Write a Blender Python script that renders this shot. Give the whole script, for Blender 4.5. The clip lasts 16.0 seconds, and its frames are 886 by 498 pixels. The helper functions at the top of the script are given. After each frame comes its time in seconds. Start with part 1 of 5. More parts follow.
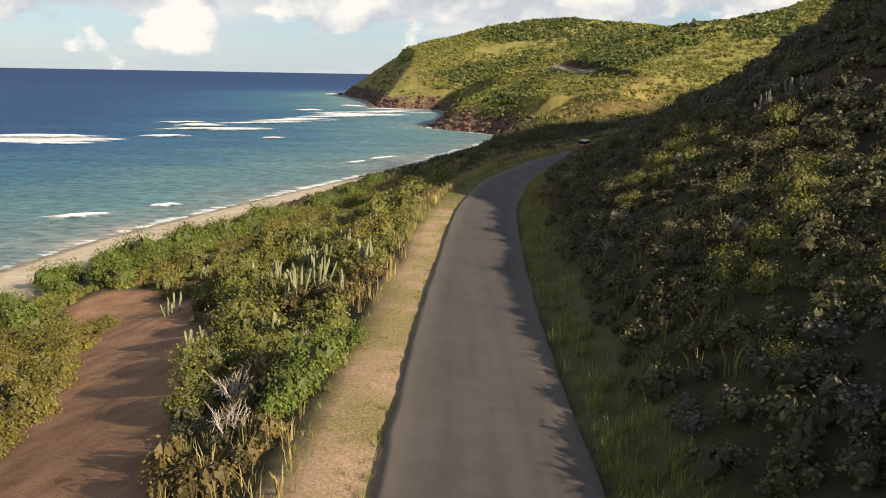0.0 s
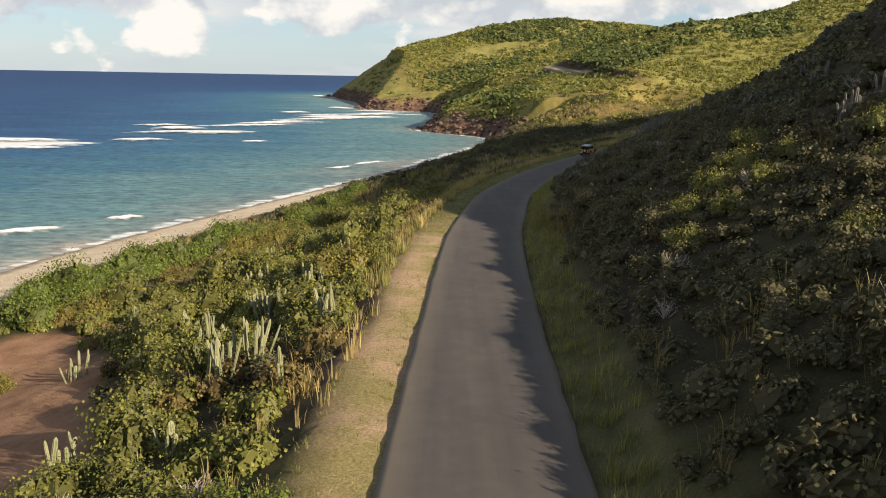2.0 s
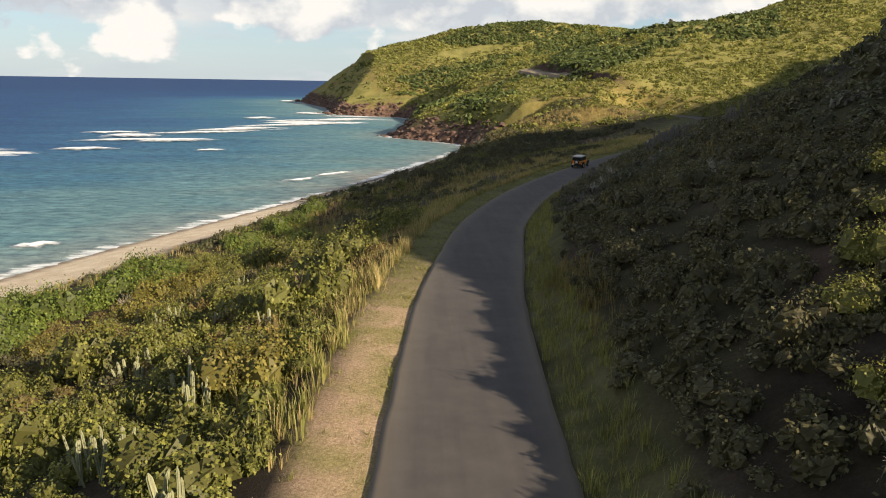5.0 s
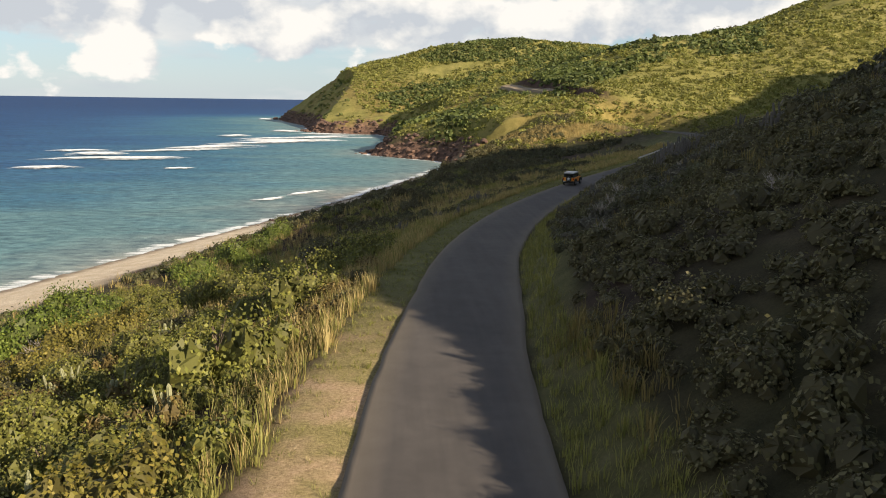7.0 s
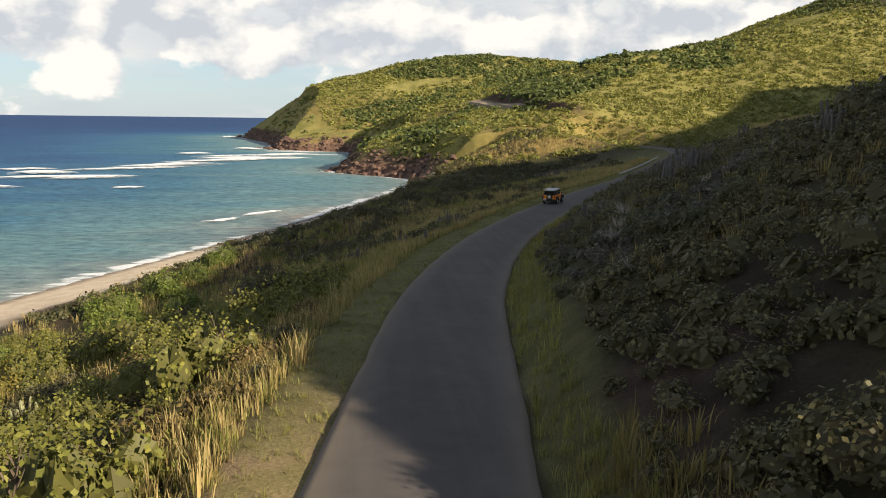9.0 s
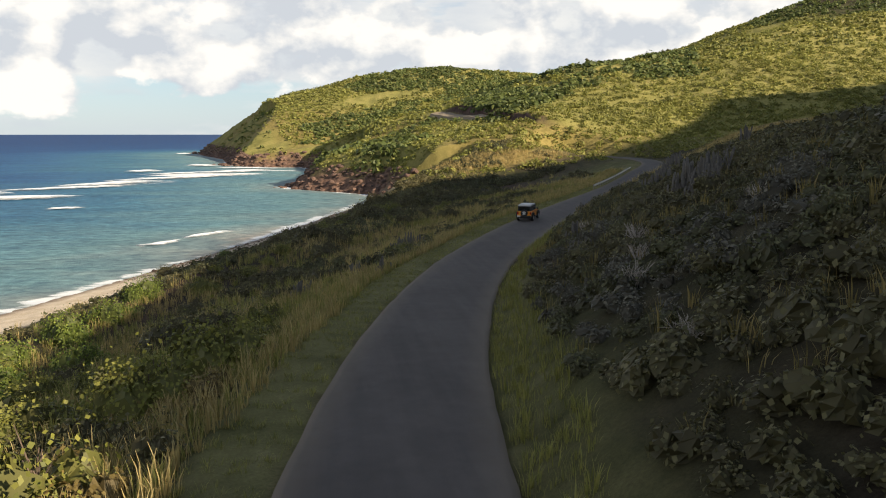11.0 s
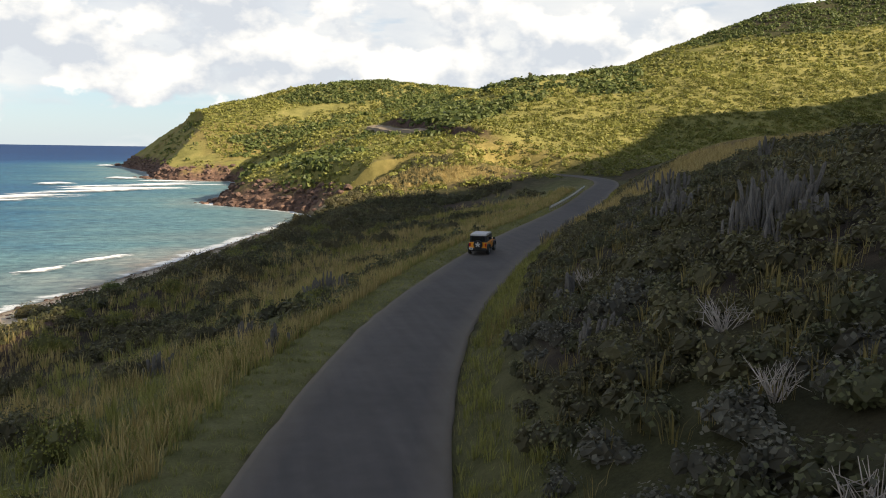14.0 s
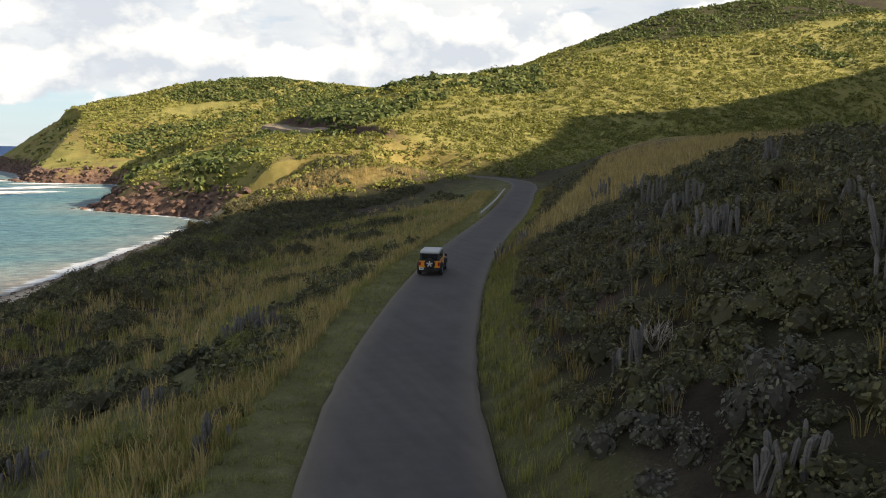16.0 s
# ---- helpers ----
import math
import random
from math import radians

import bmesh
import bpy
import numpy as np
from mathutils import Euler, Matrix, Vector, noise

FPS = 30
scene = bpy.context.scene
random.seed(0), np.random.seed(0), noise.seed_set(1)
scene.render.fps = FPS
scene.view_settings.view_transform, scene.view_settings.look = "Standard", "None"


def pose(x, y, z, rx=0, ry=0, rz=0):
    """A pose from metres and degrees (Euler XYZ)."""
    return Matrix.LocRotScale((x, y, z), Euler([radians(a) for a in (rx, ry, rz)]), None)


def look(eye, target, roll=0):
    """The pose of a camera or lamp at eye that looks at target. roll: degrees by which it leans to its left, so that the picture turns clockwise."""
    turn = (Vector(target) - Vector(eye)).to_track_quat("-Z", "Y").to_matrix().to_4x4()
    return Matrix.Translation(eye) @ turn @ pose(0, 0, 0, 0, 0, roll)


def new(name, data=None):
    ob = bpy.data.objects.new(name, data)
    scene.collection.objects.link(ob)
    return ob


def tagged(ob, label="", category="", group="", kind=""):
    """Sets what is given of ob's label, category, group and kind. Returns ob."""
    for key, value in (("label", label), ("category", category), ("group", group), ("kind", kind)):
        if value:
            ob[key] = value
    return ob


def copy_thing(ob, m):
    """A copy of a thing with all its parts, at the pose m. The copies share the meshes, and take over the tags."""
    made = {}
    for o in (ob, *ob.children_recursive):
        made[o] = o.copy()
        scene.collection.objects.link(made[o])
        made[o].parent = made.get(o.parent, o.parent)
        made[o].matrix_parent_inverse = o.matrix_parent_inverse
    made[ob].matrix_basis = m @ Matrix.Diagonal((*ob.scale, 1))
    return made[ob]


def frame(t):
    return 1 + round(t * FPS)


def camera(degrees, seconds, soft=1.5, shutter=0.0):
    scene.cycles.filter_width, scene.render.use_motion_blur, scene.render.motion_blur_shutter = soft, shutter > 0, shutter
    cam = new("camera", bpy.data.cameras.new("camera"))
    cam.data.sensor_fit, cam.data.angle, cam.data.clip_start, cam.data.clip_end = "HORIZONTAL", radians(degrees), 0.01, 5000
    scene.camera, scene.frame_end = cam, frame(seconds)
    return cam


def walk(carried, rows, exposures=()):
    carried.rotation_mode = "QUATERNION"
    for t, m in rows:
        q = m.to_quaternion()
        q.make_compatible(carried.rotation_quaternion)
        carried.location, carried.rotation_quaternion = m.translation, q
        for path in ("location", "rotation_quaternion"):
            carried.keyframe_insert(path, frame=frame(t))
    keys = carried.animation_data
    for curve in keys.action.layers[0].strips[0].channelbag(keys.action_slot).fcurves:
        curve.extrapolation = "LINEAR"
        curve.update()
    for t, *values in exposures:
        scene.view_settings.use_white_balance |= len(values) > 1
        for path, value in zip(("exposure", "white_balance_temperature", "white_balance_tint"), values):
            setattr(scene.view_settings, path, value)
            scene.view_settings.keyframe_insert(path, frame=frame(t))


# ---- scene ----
cam = camera(59.0, 16.0, soft=1.0)
PATH = [
    (0, (1.849, 3.551, 25.823), (1.831, 5.501, 25.38), 1.0),
    (0.5, (1.843, 6.788, 25.662), (1.833, 8.739, 25.221), 1.0),
    (1, (1.873, 10.202, 25.525), (1.865, 12.153, 25.086), 0.9),
    (1.5, (1.875, 13.792, 25.38), (1.872, 15.744, 24.942), 1.0),
    (2, (1.907, 17.371, 25.219), (1.913, 19.323, 24.781), 1.0),
    (2.5, (1.926, 20.927, 25.072), (1.938, 22.878, 24.633), 1.0),
    (3, (1.972, 24.534, 24.922), (1.992, 26.486, 24.485), 0.9),
    (3.5, (2.051, 27.996, 24.804), (2.08, 29.949, 24.374), 0.9),
    (4, (2.148, 31.105, 24.773), (2.191, 33.058, 24.343), 0.9),
    (4.2, (2.159, 32.299, 24.768), (2.209, 34.252, 24.337), 0.9),
    (6.3, (2.865, 43.998, 23.698), (2.965, 45.955, 23.298), 0.9),
    (6.5, (2.933, 45.202, 23.556), (3.038, 47.16, 23.161), 0.9),
    (7, (3.124, 48.234, 23.202), (3.242, 50.194, 22.823), 0.8),
    (7.5, (3.322, 51.412, 22.917), (3.459, 53.373, 22.551), 0.8),
    (8, (3.536, 54.492, 22.72), (3.692, 56.455, 22.365), 0.9),
    (8.5, (3.839, 57.585, 22.408), (4.016, 59.548, 22.063), 0.8),
    (9, (4.213, 60.779, 22.047), (4.41, 62.741, 21.713), 0.7),
    (9.5, (4.626, 64.017, 21.784), (4.846, 65.979, 21.461), 0.8),
    (9.7, (4.806, 65.34, 21.769), (5.034, 67.301, 21.448), 0.6),
    (11.8, (6.525, 77.733, 20.797), (6.85, 79.685, 20.512), 0.5),
    (12, (6.822, 79.012, 20.729), (7.154, 80.964, 20.446), 0.7),
    (12.5, (7.456, 82.318, 20.602), (7.811, 84.268, 20.332), 0.7),
    (13, (7.882, 85.562, 20.574), (8.267, 87.508, 20.314), 0.8),
    (13.5, (8.381, 88.61, 20.596), (8.801, 90.548, 20.333), 0.7),
    (14, (8.987, 91.661, 20.597), (9.434, 93.593, 20.34), 0.9),
    (14.5, (8.955, 94.576, 20.57), (9.446, 96.498, 20.316), 1.2),
    (15, (8.459, 97.455, 20.555), (9.025, 99.356, 20.301), 1.2),
    (15.5, (7.912, 100.459, 20.542), (8.558, 102.335, 20.288), 1.1),
    (16, (7.897, 103.453, 20.614), (8.602, 105.308, 20.361), 0.9),
]
walk(cam, [(t, look(eye, target, roll)) for t, eye, target, roll in PATH],
     exposures=[(0, 0.87), (4, 0.88), (9.5, 0.94), (12, 1.03), (16, 1.14)])

# ---- world ----
SUN_AZ = radians(130.0)     # compass bearing of the sun, clockwise from +y
SUN_EL = radians(24.0)

world = bpy.data.worlds.new("sky")
scene.world = world
world.use_nodes = True
wn, wl = world.node_tree.nodes, world.node_tree.links
wn.clear()
w_out = wn.new("ShaderNodeOutputWorld")
w_bg = wn.new("ShaderNodeBackground")
w_sky = wn.new("ShaderNodeTexSky")
w_sky.sky_type, w_sky.sun_disc = "NISHITA", False
w_sky.sun_elevation, w_sky.sun_rotation = SUN_EL, SUN_AZ
w_sky.air_density, w_sky.dust_density, w_sky.ozone_density = 1.0, 0.1, 3.0
w_bg.inputs["Strength"].default_value = 0.062
# heaped clouds in a bank over the horizon, a thin grey sheet above them, clear overhead
w_tc = wn.new("ShaderNodeTexCoord")
w_sep = wn.new("ShaderNodeSeparateXYZ")
wl.new(w_tc.outputs["Generated"], w_sep.inputs[0])


def sky_noise(scale, detail, rough, stretch, offset=(0.0, 0.0, 0.0)):
    m = wn.new("ShaderNodeMapping")
    m.inputs["Scale"].default_value, m.inputs["Location"].default_value = stretch, offset
    n = wn.new("ShaderNodeTexNoise")
    n.inputs["Scale"].default_value, n.inputs["Detail"].default_value, n.inputs["Roughness"].default_value = scale, detail, rough
    wl.new(w_tc.outputs["Generated"], m.inputs["Vector"])
    wl.new(m.outputs["Vector"], n.inputs["Vector"])
    return n.outputs["Fac"]


def sky_math(op, a, b, c=None):
    n = wn.new("ShaderNodeMath")
    n.operation = op
    for sock, v in zip(n.inputs, (a, b, c)):
        if isinstance(v, (int, float)):
            sock.default_value = v
        elif v is not None:
            wl.new(v, sock)
    return n.outputs[0]


def sky_ramp(fac, *stops):
    r = wn.new("ShaderNodeValToRGB")
    e = r.color_ramp.elements
    while len(e) < len(stops):
        e.new(0.5)
    for el, (p, c) in zip(e, stops):
        el.position, el.color = p, (*c, 1)
    wl.new(fac, r.inputs["Fac"])
    return r.outputs["Color"]


def sky_mix(fac, a, b):
    n = wn.new("ShaderNodeMixRGB")
    for sock, v in zip(n.inputs, (fac, a, b)):
        wl.new(v, sock)
    return n.outputs["Color"]


heap = sky_noise(9.0, 9.0, 0.52, (1.0, 1.0, 1.5), (0.31, 0.12, 0.0))
heap_up = sky_noise(9.0, 9.0, 0.52, (1.0, 1.0, 1.5), (0.29, 0.10, 0.035))
sheet = sky_noise(3.2, 6.0, 0.55, (1.0, 1.0, 4.5), (0.7, 0.4, 0.0))
bank = sky_ramp(w_sep.outputs["Z"], (0.0, (0.30, 0.30, 0.30)), (0.03, (0.42, 0.42, 0.42)), (0.085, (0.58, 0.58, 0.58)), (0.15, (0.5, 0.5, 0.5)), (0.24, (0.36, 0.36, 0.36)), (0.5, (0.31, 0.31, 0.31)))
high = sky_ramp(w_sep.outputs["Z"], (0.04, (0.35, 0.35, 0.35)), (0.11, (0.66, 0.66, 0.66)), (0.22, (0.5, 0.5, 0.5)), (0.45, (0.405, 0.405, 0.405)))
heap_mask = sky_ramp(sky_math("ADD", heap, bank), (0.95, (0, 0, 0)), (1.1, (1, 1, 1)))
sheet_mask = sky_ramp(sky_math("ADD", sheet, high), (0.88, (0, 0, 0)), (1.2, (0.9, 0.9, 0.9)))
lit = sky_math("MULTIPLY_ADD", sky_math("SUBTRACT", heap, heap_up), 3.0, 0.5)
heap_col = sky_ramp(lit, (0.28, (5.3, 5.6, 6.0)), (0.5, (7.0, 7.0, 6.9)), (0.72, (8.8, 8.45, 7.9)))
sheet_col = sky_ramp(sky_noise(5.0, 7.0, 0.55, (1.0, 1.0, 3.0)), (0.35, (5.4, 5.7, 6.1)), (0.65, (7.7, 7.55, 7.2)))
haze = sky_ramp(w_sep.outputs["Z"], (0.0, (0.75, 0.75, 0.75)), (0.12, (0.35, 0.35, 0.35)), (0.3, (0.0, 0.0, 0.0)))
w_haze = wn.new("ShaderNodeRGB")
w_haze.outputs[0].default_value = (4.3, 5.3, 6.3, 1)
clear_sky = sky_mix(haze, w_sky.outputs["Color"], w_haze.outputs[0])
w_all = sky_mix(heap_mask, sky_mix(sheet_mask, clear_sky, sheet_col), heap_col)
wl.new(w_all, w_bg.inputs["Color"])
wl.new(w_bg.outputs["Background"], w_out.inputs["Surface"])

sun = new("sun", bpy.data.lights.new("sun", "SUN"))
sun.data.energy, sun.data.angle, sun.data.color = 5.0, radians(0.6), (1.0, 0.86, 0.66)
TO_SUN = Vector((math.sin(SUN_AZ) * math.cos(SUN_EL), math.cos(SUN_AZ) * math.cos(SUN_EL), math.sin(SUN_EL)))
sun.matrix_world = look(TO_SUN * 400, (0, 0, 0))


# ---- materials ----
def material(name, rough=0.8, metal=0.0, spec=0.3):
    m = bpy.data.materials.new(name)
    m.use_nodes = True
    b = m.node_tree.nodes["Principled BSDF"]
    b.inputs["Roughness"].default_value, b.inputs["Metallic"].default_value = rough, metal
    b.inputs["Specular IOR Level"].default_value = spec
    return m, m.node_tree.nodes, m.node_tree.links, b


def noise_node(nt, scale, detail=5.0, rough=0.6, coords="Object", stretch=None):
    tc = nt.nodes.new("ShaderNodeTexCoord")
    n = nt.nodes.new("ShaderNodeTexNoise")
    n.inputs["Scale"].default_value, n.inputs["Detail"].default_value, n.inputs["Roughness"].default_value = scale, detail, rough
    src = tc.outputs[coords]
    if stretch:
        mp = nt.nodes.new("ShaderNodeMapping")
        mp.inputs["Scale"].default_value = stretch
        nt.links.new(src, mp.inputs["Vector"])
        src = mp.outputs["Vector"]
    nt.links.new(src, n.inputs["Vector"])
    return n.outputs["Fac"]


def ramp(nt, fac, *stops):
    r = nt.nodes.new("ShaderNodeValToRGB")
    e = r.color_ramp.elements
    while len(e) < len(stops):
        e.new(0.5)
    for el, (p, c) in zip(e, stops):
        el.position = p
        el.color = (*c, 1) if len(c) == 3 else c
    nt.links.new(fac, r.inputs["Fac"])
    return r.outputs["Color"]


def mix(nt, fac, a, b, mode="MIX"):
    n = nt.nodes.new("ShaderNodeMixRGB")
    n.blend_type = mode
    for sock, v in ((n.inputs["Fac"], fac), (n.inputs["Color1"], a), (n.inputs["Color2"], b)):
        if isinstance(v, (int, float)):
            sock.default_value = v
        elif isinstance(v, tuple):
            sock.default_value = (*v, 1)
        else:
            nt.links.new(v, sock)
    return n.outputs["Color"]


def bump(nt, b, height, strength=0.5, dist=0.05):
    n = nt.nodes.new("ShaderNodeBump")
    n.inputs["Strength"].default_value, n.inputs["Distance"].default_value = strength, dist
    nt.links.new(height, n.inputs["Height"])
    nt.links.new(n.outputs["Normal"], b.inputs["Normal"])


def attribute(nt, name):
    n = nt.nodes.new("ShaderNodeAttribute")
    n.attribute_name = name
    return n.outputs["Fac"]


def plain(name, color, rough=0.6, metal=0.0, spec=0.4, vary=0.25, scale=6.0):
    m, n, l, b = material(name, rough, metal, spec)
    nt = m.node_tree
    f = noise_node(nt, scale)
    dark = tuple(c * (1 - vary) for c in color)
    lite = tuple(min(1, c * (1 + vary)) for c in color)
    l.new(ramp(nt, f, (0.3, dark), (0.7, lite)), b.inputs["Base Color"])
    return m


def leaf_material(name, dark, mid, lite, trans=0.33, scale=0.25):
    """Foliage: colour varies from leaf to leaf and from patch to patch."""
    m, n, l, b = material(name, 0.55, 0.0, 0.25)
    nt = m.node_tree
    g = n.new("ShaderNodeNewGeometry")
    big = noise_node(nt, scale, 3.0)
    c1 = ramp(nt, g.outputs["Random Per Island"], (0.0, dark), (0.5, mid), (1.0, lite))
    c2 = ramp(nt, big, (0.35, tuple(c * 0.6 for c in mid)), (0.65, tuple(min(1, c * 1.4) for c in mid)))
    c = mix(nt, 0.42, c1, c2)
    # inner lobes: darker twig brown, the shade between leaves put into the colour
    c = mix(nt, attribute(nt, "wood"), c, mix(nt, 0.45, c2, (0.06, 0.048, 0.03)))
    l.new(c, b.inputs["Base Color"])
    t = n.new("ShaderNodeBsdfTranslucent")
    l.new(c, t.inputs["Color"])
    mx = n.new("ShaderNodeMixShader")
    mx.inputs["Fac"].default_value = trans
    l.new(b.outputs["BSDF"], mx.inputs[1]); l.new(t.outputs["BSDF"], mx.inputs[2])
    l.new(mx.outputs["Shader"], n["Material Output"].inputs["Surface"])
    return m


def make_ground():
    m, n, l, b = material("scrub_ground", 0.95, 0.0, 0.1)
    nt = m.node_tree
    big, mid, fine = noise_node(nt, 0.05, 4), noise_node(nt, 0.5, 6), noise_node(nt, 9.0, 8, 0.75)
    soil = ramp(nt, mid, (0.3, (0.05, 0.032, 0.025)), (0.7, (0.1, 0.064, 0.048)))
    litter = ramp(nt, mid, (0.3, (0.026, 0.02, 0.014)), (0.55, (0.046, 0.035, 0.025)), (0.75, (0.075, 0.056, 0.04)))
    green = ramp(nt, mid, (0.3, (0.035, 0.036, 0.016)), (0.6, (0.065, 0.06, 0.027)), (0.8, (0.08, 0.066, 0.03)))
    sand = ramp(nt, mid, (0.3, (0.46, 0.36, 0.25)), (0.7, (0.62, 0.52, 0.39)))
    gold = ramp(nt, mid, (0.3, (0.15, 0.115, 0.036)), (0.7, (0.29, 0.215, 0.075)))
    rocky = ramp(nt, mid, (0.3, (0.05, 0.035, 0.028)), (0.6, (0.17, 0.1, 0.07)), (0.8, (0.3, 0.2, 0.14)))
    verge = mix(nt, ramp(nt, noise_node(nt, 0.22, 4), (0.42, (0, 0, 0)), (0.58, (1, 1, 1))), ramp(nt, fine, (0.3, (0.2, 0.165, 0.065)), (0.7, (0.32, 0.255, 0.115))), ramp(nt, fine, (0.3, (0.34, 0.225, 0.135)), (0.7, (0.47, 0.33, 0.21))))
    dirt = ramp(nt, mid, (0.3, (0.2, 0.105, 0.06)), (0.7, (0.34, 0.2, 0.12)))
    c = mix(nt, ramp(nt, big, (0.4, (0, 0, 0)), (0.6, (1, 1, 1))), litter, green)
    farland = ramp(nt, noise_node(nt, 0.09, 8, 0.7), (0.3, (0.13, 0.125, 0.035)), (0.55, (0.23, 0.205, 0.062)), (0.75, (0.31, 0.25, 0.09)))
    c = mix(nt, attribute(nt, "far"), c, farland)
    c = mix(nt, attribute(nt, "gold"), c, gold)
    c = mix(nt, attribute(nt, "soil"), c, soil)
    c = mix(nt, attribute(nt, "dirt"), c, dirt)
    c = mix(nt, attribute(nt, "verge"), c, verge)
    turf = ramp(nt, mid, (0.3, (0.1, 0.1, 0.036)), (0.6, (0.17, 0.16, 0.064)), (0.8, (0.25, 0.225, 0.12)))
    c = mix(nt, attribute(nt, "turf"), c, turf)
    c = mix(nt, attribute(nt, "rock"), c, rocky)
    c = mix(nt, attribute(nt, "sand"), c, sand)
    c = mix(nt, attribute(nt, "wet"), c, (0.12, 0.085, 0.06))
    c = mix(nt, 0.7, c, ramp(nt, fine, (0.3, (0.4, 0.4, 0.4)), (0.7, (1.1, 1.1, 1.1))), "MULTIPLY")
    c = mix(nt, 1.0, c, (1.3, 1.3, 1.3), "MULTIPLY")
    l.new(c, b.inputs["Base Color"])
    bump(nt, b, fine, 0.8, 0.12)
    return m


def make_asphalt():
    m, n, l, b = material("asphalt", 0.85, 0.0, 0.25)
    nt = m.node_tree
    big, mid, fine = noise_node(nt, 0.18, 4), noise_node(nt, 1.2, 5), noise_node(nt, 60.0, 3)
    streak = noise_node(nt, 0.9, 4, 0.6, "Object", (1.6, 0.06, 1.0))
    c = ramp(nt, streak, (0.3, (0.074, 0.064, 0.058)), (0.7, (0.11, 0.094, 0.083)))
    c = mix(nt, 0.35, c, ramp(nt, big, (0.35, (0.064, 0.057, 0.054)), (0.65, (0.12, 0.105, 0.095))))
    c = mix(nt, 0.35, c, ramp(nt, mid, (0.3, (0.6, 0.6, 0.6)), (0.7, (1.1, 1.1, 1.1))), "MULTIPLY")
    c = mix(nt, 0.4, c, ramp(nt, fine, (0.3, (0.55, 0.55, 0.55)), (0.7, (1.2, 1.2, 1.2))), "MULTIPLY")
    c = mix(nt, attribute(nt, "dust"), c, (0.24, 0.19, 0.13))
    l.new(c, b.inputs["Base Color"])
    bump(nt, b, fine, 0.35, 0.01)
    return m


def make_water():
    m, n, l, b = material("sea_water", 0.2, 0.0, 0.12)
    nt = m.node_tree
    off = attribute(nt, "offshore")
    wob = noise_node(nt, 0.02, 4, 0.6, "Object", (1.0, 1.8, 1.0))
    add = n.new("ShaderNodeMath"); add.operation = "MULTIPLY_ADD"
    add.inputs[1].default_value = 0.30
    l.new(wob, add.inputs[0]); l.new(off, add.inputs[2])
    c = ramp(nt, add.outputs[0], (0.13, (0.36, 0.33, 0.28)), (0.18, (0.19, 0.24, 0.235)), (0.28, (0.115, 0.22, 0.24)), (0.42, (0.05, 0.148, 0.22)), (0.56, (0.028, 0.1, 0.21)), (0.68, (0.018, 0.066, 0.175)), (1.0, (0.013, 0.046, 0.14)))
    ripple = noise_node(nt, 0.4, 7, 0.7, "Object", (0.7, 1.4, 1.0))
    swell = noise_node(nt, 0.05, 4, 0.6, "Object", (0.5, 1.7, 1.0))
    c = mix(nt, 0.85, c, ramp(nt, ripple, (0.36, (0.42, 0.5, 0.58)), (0.64, (1.55, 1.46, 1.36))), "MULTIPLY")
    c = mix(nt, 0.5, c, ramp(nt, swell, (0.3, (0.6, 0.65, 0.7)), (0.7, (1.3, 1.25, 1.2))), "MULTIPLY")
    # surf: white water at the shore and small white caps further out
    surf = attribute(nt, "surf")
    lace = noise_node(nt, 0.3, 8, 0.72, "Object", (0.3, 1.2, 1.0))
    sm = n.new("ShaderNodeMath"); sm.operation = "ADD"
    l.new(surf, sm.inputs[0]); l.new(lace, sm.inputs[1])
    fm = ramp(nt, sm.outputs[0], (0.92, (0, 0, 0)), (1.12, (1, 1, 1)))
    c = mix(nt, fm, c, (0.78, 0.79, 0.78))
    # wind-ruffled water: colour from its depth, with a weak broad gloss
    df, gl, mx = n.new("ShaderNodeBsdfDiffuse"), n.new("ShaderNodeBsdfGlossy"), n.new("ShaderNodeMixShader")
    gl.inputs["Roughness"].default_value, mx.inputs["Fac"].default_value = 0.3, 0.11
    l.new(c, df.inputs["Color"])
    h = mix(nt, 0.5, ripple, swell)
    for sh in (df, gl):
        bump(nt, sh, h, 0.9, 1.6)
    l.new(df.outputs[0], mx.inputs[1]); l.new(gl.outputs[0], mx.inputs[2])
    l.new(mx.outputs[0], n["Material Output"].inputs["Surface"])
    return m


def make_foam():
    m, n, l, b = material("white_water", 0.75, 0.0, 0.2)
    nt = m.node_tree
    f = noise_node(nt, 0.7, 8, 0.65, "Object", (0.5, 1.0, 1.0))
    l.new(ramp(nt, f, (0.3, (0.62, 0.66, 0.68)), (0.6, (0.86, 0.86, 0.84))), b.inputs["Base Color"])
    e = attribute(nt, "body")
    s = n.new("ShaderNodeMath"); s.operation = "ADD"
    f2 = noise_node(nt, 0.45, 9, 0.75, "Object", (0.45, 1.2, 1.0))
    l.new(e, s.inputs[0]); l.new(f2, s.inputs[1])
    a = ramp(nt, s.outputs[0], (0.66, (0, 0, 0)), (0.84, (0.35, 0.35, 0.35)), (0.98, (0.85, 0.85, 0.85)), (1.15, (1, 1, 1)))
    l.new(a, b.inputs["Alpha"])
    return m


